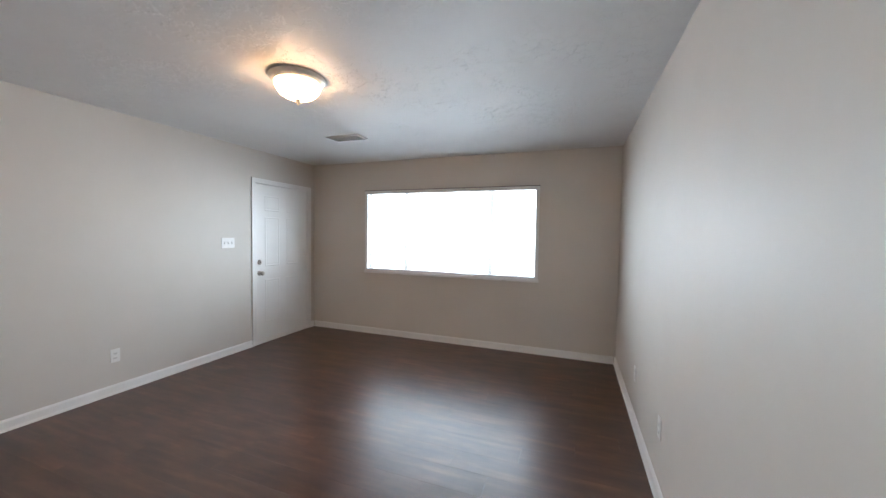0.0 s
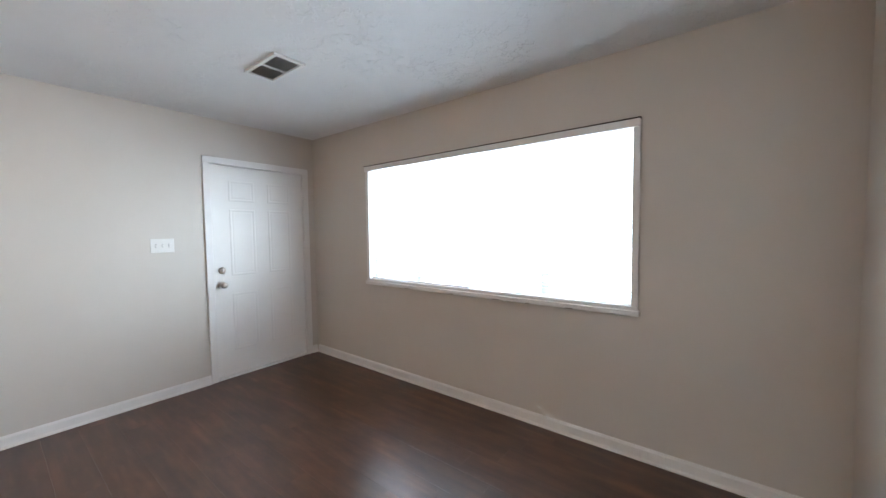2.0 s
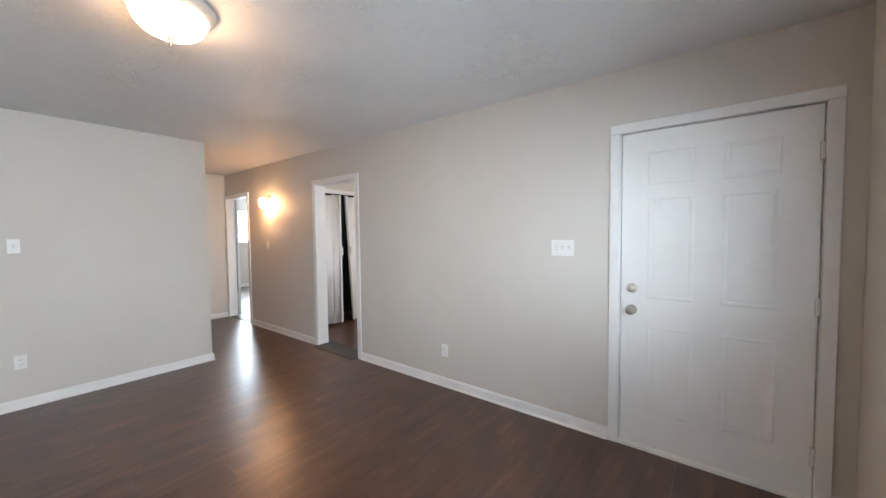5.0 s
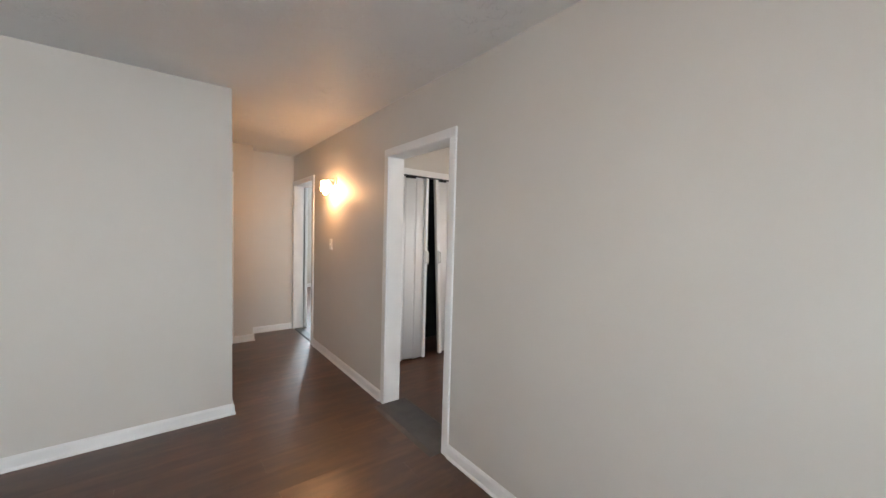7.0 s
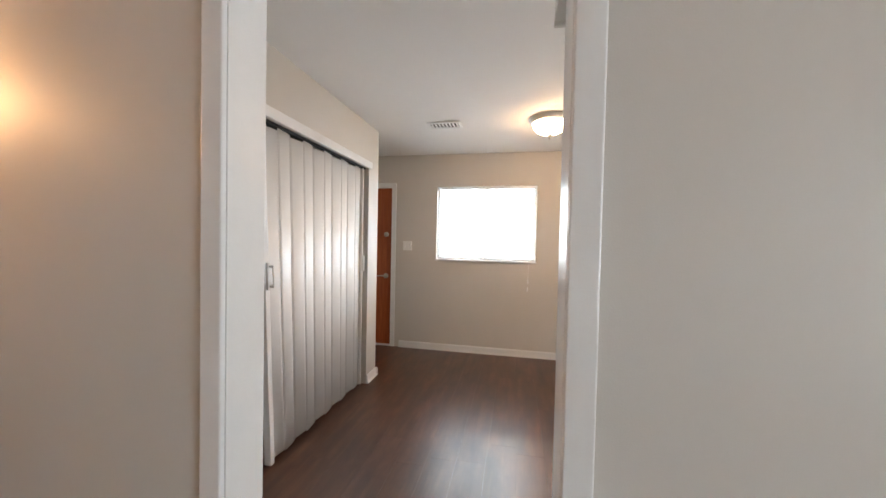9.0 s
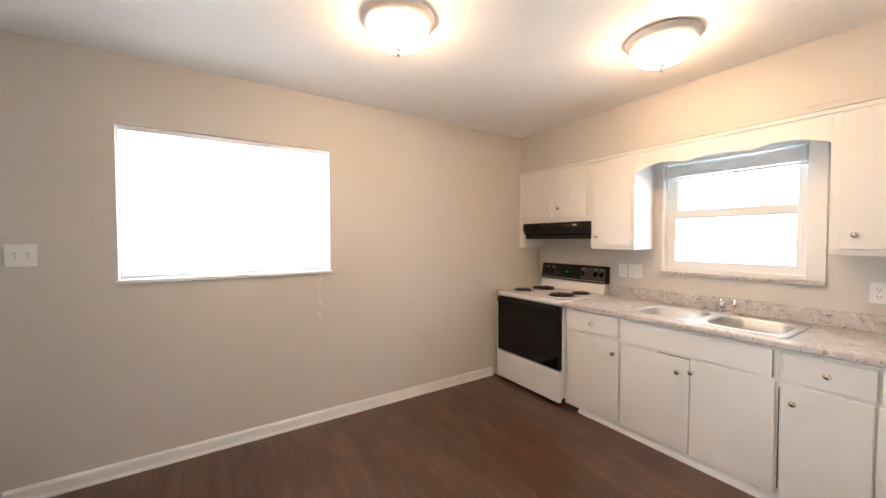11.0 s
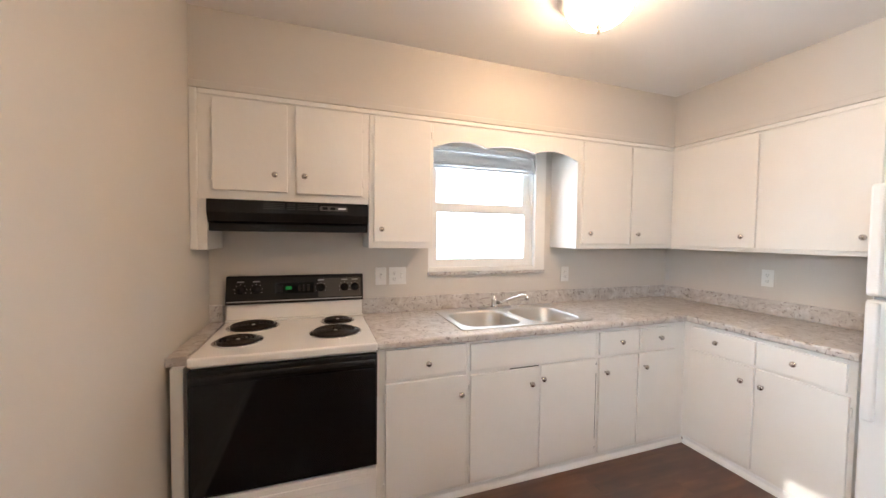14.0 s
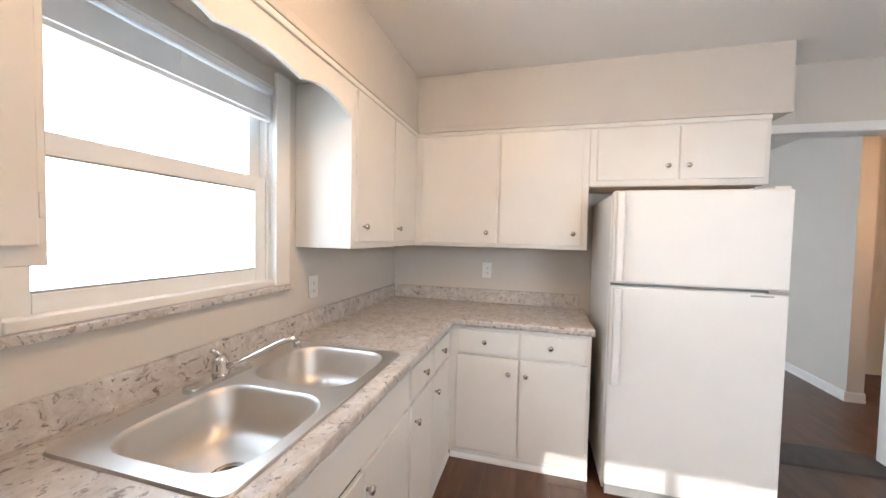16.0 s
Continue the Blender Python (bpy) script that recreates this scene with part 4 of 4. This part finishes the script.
filler = thing("filler_cabinet", (-3.56, -1.6, 0), "narrow white filler beside the range", "cabinet")
part("body", boxes((KX + 0.024, -3.530, GY - 0.02, KY - 0.002, 0.0, 0.822, 0.003)), CABINET, filler)

# counter: one L of laminate with an opening for the sink, and its upstand
CT, CB = 0.862, 0.824
SX0, SX1, SY0, SY1 = -2.292, -1.428, -1.868, -1.362
ct = thing("countertop", (-1.4, -1.6, CB), "speckled grey-pink laminate countertop with upstand", "countertop")
bm = bmesh.new()
nose = -1.936


def edge_bar_x(x0, x1, y):
    return prism([(y + 0.03, CB), (y + 0.004, CB), (y, CB + 0.008), (y, CT - 0.010), (y + 0.004, CT - 0.003), (y + 0.012, CT), (y + 0.03, CT)], "x", x0, x1)


def edge_bar_y(y0, y1, x):
    return prism([(x + 0.03, CB), (x + 0.004, CB), (x, CB + 0.008), (x, CT - 0.010), (x + 0.004, CT - 0.003), (x + 0.012, CT), (x + 0.03, CT)], "y", y0, y1)


for piece in ((-2.754, SX0 + 0.012, nose + 0.03, KY - 0.002, CB, CT), (SX0 + 0.012, SX1 - 0.012, nose + 0.03, SY0 + 0.012, CB, CT), (SX0 + 0.012, SX1 - 0.012, SY1 - 0.012, KY - 0.002, CB, CT),
                  (SX1 - 0.012, -0.706, nose + 0.03, KY - 0.002, CB, CT), (-0.706, -T - 0.002, -2.724, KY - 0.002, CB, CT)):
    part("top", boxes(piece), LAMINATE, ct)
part("front_edge", edge_bar_x(-2.754, -0.706, nose), LAMINATE, ct)
part("front_edge", edge_bar_y(-2.724, nose + 0.03, -0.736), LAMINATE, ct)
part("upstand", boxes((-2.754, -0.141, KY - 0.020, KY - 0.002, CT, 0.960, 0.003)), LAMINATE, ct)
part("upstand", boxes((-0.140, -T - 0.002, -2.708, KY - 0.003, CT, 0.960, 0.003)), LAMINATE, ct)
strip = thing("countertop", (-3.56, -1.6, CB), "narrow laminate counter strip beside the range", "countertop")
part("top", boxes((KX + 0.002, -3.522, -1.90, KY - 0.002, CB, CT, 0.002)), LAMINATE, strip)
part("upstand", boxes((KX + 0.002, -3.53, KY - 0.020, KY - 0.002, CT + 0.001, 0.960, 0.003)), LAMINATE, strip)


# ---- sink and faucet ----
def rounded(x0, x1, y0, y1, r, n=6):
    out = []
    for cx, cy, a0 in ((x1 - r, y1 - r, 0), (x0 + r, y1 - r, 90), (x0 + r, y0 + r, 180), (x1 - r, y0 + r, 270)):
        out += [(cx + r * math.cos(radians(a0 + 90 * k / n)), cy + r * math.sin(radians(a0 + 90 * k / n))) for k in range(n + 1)]
    return out


def basin(x0, x1, y0, y1):
    bm = bmesh.new()
    rings = []
    for inset, z, r in ((-0.004, CT + 0.0065, 0.104), (0.0, CT + 0.004, 0.10), (0.006, CT - 0.006, 0.098), (0.016, CT - 0.08, 0.092), (0.028, CT - 0.118, 0.085), (0.055, CT - 0.136, 0.07), (0.10, CT - 0.141, 0.04)):
        rings.append([bm.verts.new((x, y, z)) for x, y in rounded(x0 + inset, x1 - inset, y0 + inset, y1 - inset, r)])
    for a, b in zip(rings, rings[1:]):
        for k in range(len(a)):
            bm.faces.new((a[k], a[(k + 1) % len(a)], b[(k + 1) % len(a)], b[k]))
    bm.faces.new(rings[-1])
    bmesh.ops.recalc_face_normals(bm, faces=bm.faces)
    bmesh.ops.reverse_faces(bm, faces=bm.faces)
    for f in bm.faces:
        f.smooth = True
    return bm


sink = thing("kitchen_sink", (-1.865, -1.63, CT), "double-bowl brushed steel drop-in sink", "sink")
B1, B2 = (-2.250, -1.880), (-1.820, -1.462)
YB0, YB1 = -1.832, -1.445


def deck():
    """The rim: a plate with two round-cornered holes."""
    bm = bmesh.new()
    outer = rounded(SX0, SX1, SY0, SY1, 0.03)
    loops = [[bm.verts.new((x, y, CT + 0.0065)) for x, y in outer]]
    for a, b in (B1, B2):
        loops.append([bm.verts.new((x, y, CT + 0.0065)) for x, y in rounded(a - 0.004, b + 0.004, YB0 - 0.004, YB1 + 0.004, 0.104)])
    edges = [bm.edges.new((lp[k], lp[(k + 1) % len(lp)])) for lp in loops for k in range(len(lp))]
    bmesh.ops.triangle_fill(bm, edges=edges, use_beauty=True)
    low = [bm.verts.new((v.co.x * 1.0 + (0.004 if v.co.x > -1.865 else -0.004), v.co.y + (0.004 if v.co.y > -1.63 else -0.004), CT + 0.0008)) for v in loops[0]]
    n = len(low)
    for k in range(n):
        bm.faces.new((loops[0][k], loops[0][(k + 1) % n], low[(k + 1) % n], low[k]))
    bmesh.ops.recalc_face_normals(bm, faces=bm.faces)
    return bm


part("rim", deck(), STEEL, sink)
for a, b in (B1, B2):
    bowl = part("bowl", basin(a, b, YB0, YB1), STEEL, sink)
    part("drain", lathe([(0.046, 0.0), (0.044, 0.004), (0.030, 0.001), (0.0, 0.001)], ((a + b) / 2, -1.64, CT - 0.1405)), CHROME, bowl, "chrome drain ring")
    part("strainer", lathe([(0.028, 0.0), (0.026, 0.004), (0.006, 0.005), (0.005, 0.012), (0.0, 0.013)], ((a + b) / 2, -1.64, CT - 0.1390)), DARKMETAL, bowl)
fa = thing("faucet", (-1.865, -1.43, CT + 0.0065), "chrome single-lever kitchen faucet on the sink", "faucet")
Z = CT + 0.0065
bm = prism(rounded(-1.99, -1.74, -1.426, -1.374, 0.025), "z", Z, Z + 0.014)
part("base_plate", bm, CHROME, fa)
part("body", lathe([(0.027, 0.0), (0.024, 0.012), (0.023, 0.036), (0.025, 0.044), (0.022, 0.056), (0.012, 0.064), (0.0, 0.066)], (-1.865, -1.40, Z + 0.013)), CHROME, fa)
part("lever", tube([(-1.865, -1.402, Z + 0.072), (-1.872, -1.392, Z + 0.088), (-1.882, -1.376, Z + 0.098)], lambda s: 0.010 - 0.004 * s), CHROME, fa)
part("spout", tube([(-1.862, -1.41, Z + 0.036), (-1.83, -1.465, Z + 0.058), (-1.79, -1.515, Z + 0.086), (-1.752, -1.562, Z + 0.112), (-1.735, -1.583, Z + 0.115), (-1.728, -1.592, Z + 0.104)], 0.0095), CHROME, fa)
part("aerator", lathe([(0.012, 0.0), (0.012, -0.022), (0.0, -0.022)], (-1.728, -1.592, Z + 0.108), steps=14), CHROME, fa)


# ---- range ----
RX0, RX1, RF = -3.506, -2.758, -1.955
ZR = 0.872
st = thing("electric_range", (-3.136, -1.62, 0), "white electric range with black oven door and coil burners", "stove")
part("body", boxes((RX0 + 0.004, RX1 - 0.004, RF + 0.02, KY - 0.02, 0.055, 0.832, 0.004)), ENAMEL, st, "white enamel sides")
part("cooktop", boxes((RX0, RX1, RF - 0.016, KY - 0.075, 0.833, ZR, 0.008)), ENAMEL, st, "white enamel cooktop with raised rim")
part("cooktop_rim", boxes((RX0 + 0.002, RX1 - 0.002, KY - 0.098, KY - 0.078, ZR, ZR + 0.012, 0.004)), ENAMEL, st)
door = part("oven_door", boxes((RX0 + 0.002, RX1 - 0.002, RF - 0.020, RF + 0.018, 0.300, 0.822, 0.006)), BLACK, st, "black oven door")
part("glass", boxes((RX0 + 0.012, RX1 - 0.012, RF - 0.0235, RF - 0.0195, 0.312, 0.762, 0.0015)), BLACKGLASS, door, "black glossy door glass")
part("handle", boxes((RX0 + 0.015, RX1 - 0.015, RF - 0.046, RF - 0.018, 0.778, 0.806, 0.008)), BLACK, door, "black full-width pull")
dr = part("drawer", boxes((RX0 + 0.002, RX1 - 0.002, RF - 0.018, RF + 0.018, 0.030, 0.290, 0.006)), ENAMEL, st, "white storage drawer")
part("drawer_lip", boxes((RX0 + 0.03, RX1 - 0.03, RF - 0.024, RF - 0.017, 0.225, 0.262, 0.003)), ENAMEL, dr)
for x in (RX0 + 0.05, RX1 - 0.05):
    for y in (RF + 0.05, KY - 0.08):
        part("foot", lathe([(0.018, 0.0), (0.018, 0.02), (0.010, 0.025), (0.010, 0.056)], (x, y, 0.0), steps=12), BLACK, st)
part("back_riser", prism([(KY - 0.012, ZR - 0.02), (KY - 0.080, ZR - 0.02), (KY - 0.062, 0.972), (KY - 0.012, 0.972)], "x", RX0 + 0.006, RX1 - 0.006), ENAMEL, st, "white enamel back riser")
PY = KY - 0.07
panel = part("control_panel", prism([(KY - 0.010, 0.966), (PY - 0.008, 0.966), (PY, 0.974), (PY + 0.028, 1.112), (PY + 0.036, 1.122), (KY - 0.010, 1.122)], "x", RX0 - 0.002, RX1 + 0.002), PANEL, st, "dark control panel leaning back")


def on_panel(x, z, out=0.0):
    s = (z - 0.974) / (1.112 - 0.974)
    return (x, PY + 0.028 * s - out, z)


def panel_patch(x0, x1, z0, z1, out):
    bm = bmesh.new()
    vs = [bm.verts.new(on_panel(x, z, o)) for o in (0.0, out) for x, z in ((x0, z0), (x1, z0), (x1, z1), (x0, z1))]
    for f in ((0, 1, 2, 3), (4, 5, 6, 7), (0, 1, 5, 4), (1, 2, 6, 5), (2, 3, 7, 6), (3, 0, 4, 7)):
        bm.faces.new([vs[k] for k in f])
    bmesh.ops.recalc_face_normals(bm, faces=bm.faces)
    return bm


part("right_field", panel_patch(-3.02, RX1 - 0.012, 0.990, 1.102, 0.0012), PANEL2, panel, "bronze-tinted field")
part("trim_line", panel_patch(RX0 + 0.004, RX1 - 0.004, 0.978, 0.984, 0.0015), GREY, panel)
part("display", panel_patch(-3.255, -3.045, 1.020, 1.080, 0.002), BLACKGLASS, panel, "clock display")
part("clock_digits", panel_patch(-3.200, -3.168, 1.041, 1.059, 0.003), GREEN, panel, "green lit clock digits")
for x in (-3.245, -3.225, -3.125, -3.10, -3.075):
    part("button", panel_patch(x - 0.008, x + 0.008, 1.030, 1.066, 0.0035), PANEL, panel)
for x in (-3.435, -3.355, -3.005, -2.868, -2.806):
    p = on_panel(x, 1.045, 0.0)
    kn = part("dial", lathe([(0.024, 0.0), (0.022, 0.006), (0.018, 0.008), (0.016, 0.024), (0.0, 0.026)], p, "-y", 18), BLACK, panel, "black round dial")
    part("grip", boxes((x - 0.0035, x + 0.0035, p[1] - 0.031, p[1] - 0.022, 1.030, 1.060, 0.002)), BLACK, kn)
    for k in range(7):
        a = radians(-30 + 40 * k)
        part("tick", panel_patch(x + 0.031 * math.cos(a) - 0.002, x + 0.031 * math.cos(a) + 0.002, 1.045 + 0.031 * math.sin(a) - 0.002, 1.045 + 0.031 * math.sin(a) + 0.002, 0.0022), GREY, panel)
    part("caption", panel_patch(x - 0.018, x + 0.018, 1.088, 1.094, 0.0022), GREY, panel)


def coil(x, y, r):
    b = part("drip_bowl", lathe([(r, 0.0), (r - 0.006, 0.005), (r - 0.014, 0.004), (r * 0.75, -0.004), (r * 0.2, -0.012), (0.0, -0.012)], (x, y, ZR + 0.001), steps=32), DRIP, st, "black glossy drip bowl")
    part("trim_ring", lathe([(r - 0.002, 0.0), (r + 0.005, 0.0), (r + 0.006, 0.002), (r + 0.003, 0.0045), (r - 0.002, 0.005)], (x, y, ZR + 0.0006), steps=36), CHROME, b, "thin chrome ring")
    turns = 6 if r > 0.1 else 4
    pts = []
    for k in range(turns * 24 + 1):
        a = 2 * math.pi * k / 24
        rr = 0.018 + (r - 0.030) * k / (turns * 24)
        pts.append((x + rr * math.cos(a), y + rr * math.sin(a), ZR + 0.011))
    part("coil", tube(pts, 0.0052, 6), DARKMETAL, b, "dark spiral heating coil")
    part("cap", lathe([(0.009, 0.0), (0.009, 0.010), (0.007, 0.013), (0.0, 0.013)], (x, y, ZR + 0.001), steps=14), NICKEL, b)


coil(-3.345, -1.495, 0.122)
coil(-3.365, -1.765, 0.100)
coil(-2.915, -1.485, 0.088)
coil(-2.935, -1.725, 0.122)

# ---- range hood ----
hd = thing("range_hood", (-3.14, -1.45, 1.38), "black under-cabinet range hood", "range hood")
HX0, HX1 = -3.526, -2.758
part("shell", prism([(KY - 0.004, 1.534), (FY - 0.026, 1.534), (FY - 0.030, 1.528), (FY - 0.030, 1.470), (FY - 0.012, 1.428), (FY + 0.010, 1.416), (FY + 0.010, 1.378), (KY - 0.004, 1.378)], "x", HX0, HX1), BLACK, hd, "black enamel shell")
part("bottom_lip", boxes((HX0 + 0.02, HX1 - 0.02, FY - 0.002, FY + 0.012, 1.379, 1.412, 0.002)), BLACK, hd)
for a, b in ((-3.28, -3.18), (-3.17, -3.13), (-3.12, -3.02)):
    for k in range(4):
        z = 1.492 + 0.009 * k
        part("vent_slot", boxes((a, b, FY - 0.0315, FY - 0.0295, z, z + 0.0042)), DARK, hd)
part("switch_plate", prism([(u, v) for u, v in rounded(-3.012, -2.868, 1.492, 1.516, 0.011, 4)], "y", FY - 0.0318, FY - 0.0298), PANEL2, hd)
for x in (-2.985, -2.945):
    part("rocker", boxes((x - 0.013, x + 0.013, FY - 0.036, FY - 0.0316, 1.497, 1.511, 0.002)), BLACK, hd)
part("badge", boxes((-2.918, -2.878, FY - 0.0328, FY - 0.0316, 1.500, 1.508)), PLASTIC, hd)

# ---- refrigerator ----
fr = thing("refrigerator", (-0.48, -3.145, 0), "white top-freezer refrigerator beside the doorway", "refrigerator")
F0, F1, FB, FF, FT = -3.520, -2.772, -0.145, -0.785, 1.605
part("body", boxes((FF, FB, F0, F1, 0.03, FT - 0.012, 0.006)), FRIDGE, fr)
part("gasket", boxes((FF - 0.010, FF, F0 + 0.008, F1 - 0.008, 0.05, FT - 0.02)), GREY, fr)
fz = part("freezer_door", boxes((-0.845, FF - 0.008, F0, F1, 1.138, FT, 0.010)), FRIDGE, fr)
fd = part("fridge_door", boxes((-0.845, FF - 0.008, F0, F1, 0.085, 1.122, 0.010)), FRIDGE, fr)
part("handle", boxes((-0.880, -0.843, F1 - 0.050, F1 - 0.012, 1.146, FT - 0.008, 0.010)), FRIDGE, fz, "white moulded full-length handle")
part("handle", boxes((-0.880, -0.843, F1 - 0.050, F1 - 0.012, 0.62, 1.114, 0.010)), FRIDGE, fd, "white moulded handle")
part("hinge_cover", boxes((-0.835, -0.74, F0 + 0.01, F0 + 0.075, FT - 0.012, FT + 0.014, 0.006)), FRIDGE, fr)
part("middle_hinge", boxes((-0.850, -0.785, F0 + 0.004, F0 + 0.085, 1.123, 1.137, 0.003)), NICKEL, fr, "metal hinge between the doors")
part("badge", boxes((-0.8462, -0.8445, F0 + 0.06, F0 + 0.15, 1.105, 1.113)), GREY, fd)
part("toe_grille", boxes((-0.815, -0.79, F0 + 0.01, F1 - 0.01, 0.02, 0.078, 0.004)), GREY, fr)
for y in (F0 + 0.06, F1 - 0.06):
    for x in (FF + 0.06, FB - 0.06):
        part("foot", lathe([(0.02, 0.0), (0.02, 0.032)], (x, y, 0.0), steps=12), BLACK, fr)

# a thin twig of debris by the living room baseboard
tagged(new("twig", mesh_of("twig", tube([(0.95, -0.035, 0.003), (0.985, -0.06, 0.005), (1.02, -0.075, 0.004), (1.06, -0.11, 0.003)], 0.0025, 6), BROWNMARK)), "small twig lying on the dark floor", "debris")

# the sink side of the kitchen stands a little further from the front of the house
KITCHEN_SHIFT = -0.047
for ob in list(scene.objects):
    kind = ob.name.split(".")[0]
    if ob.parent is None and (kind in ("wall_cabinet", "base_cabinet", "filler_cabinet", "valance", "countertop", "kitchen_sink", "faucet", "electric_range", "range_hood", "refrigerator", "window_3", "wall_sink",
                                      "soffit_north", "soffit_east", "trim_soffit_north", "trim_soffit_east", "trim_cabinet_north", "trim_cabinet_east", "trim_cabinet_corner", "trim_toe_north", "trim_toe_shade", "trim_toe_east", "window_2", "wall_kitchen_west", "door_2", "casing_back_door", "lining_back_door", "threshold_back")
                              or (kind in ("switch_plate", "wall_outlet", "window_blind", "ceiling_light") and (-3.4 < ob.location.x < -0.1 and ob.location.y > -2.5 or ob.location.x < -3.5))):
        ob.location.y += KITCHEN_SHIFT

# ---- floor planks ----
floor = thing("floor", (0, 0, 0), "dark brown wood-look vinyl plank floor", "floor", kind="structure")
PW, PL = 0.182, 1.22
rng = random.Random(5)
spare = []


def lay(x0, x1, y0, y1):
    rows = int(math.ceil((y1 - y0) / PW - 1e-6))
    for r in range(rows):
        ya, yb = y1 - (r + 1) * PW, y1 - r * PW
        ya = max(ya, y0)
        x = x0 - rng.uniform(0.1, PL)
        while x < x1:
            a, b = max(x, x0), min(x + PL, x1)
            if b - a > 0.01:
                yield a + 0.0003, b - 0.0003, ya + 0.0003, yb - 0.0003
            x += PL


count = 0
for area in ((0.0, LX, BY, 0.0), (KX, -T, CY, KY), (0.0, 1.90, -7.42, BY), (-0.12, 0.0, -4.56, -3.745), (KX, -2.62, -6.40, CY), (-2.62, -T, -5.90, CY), (-4.2, 0.0, -10.9, -6.53), (0.57, 1.90, -9.0, -7.42)):
    if area[2] < -9.5 or area[2] == -9.0:
        for s in lay(*area):
            spare.append((*s, -0.008, 0.0))
        continue
    for s in lay(*area):
        if count < 290:
            part("plank", boxes((*s, -0.008, 0.0)), PLANK, floor)
            count += 1
        else:
            spare.append((*s, -0.008, 0.0))
rest = part("far_planks", boxes(*spare), PLANK, floor)
tagged(rest, kind="stuff")
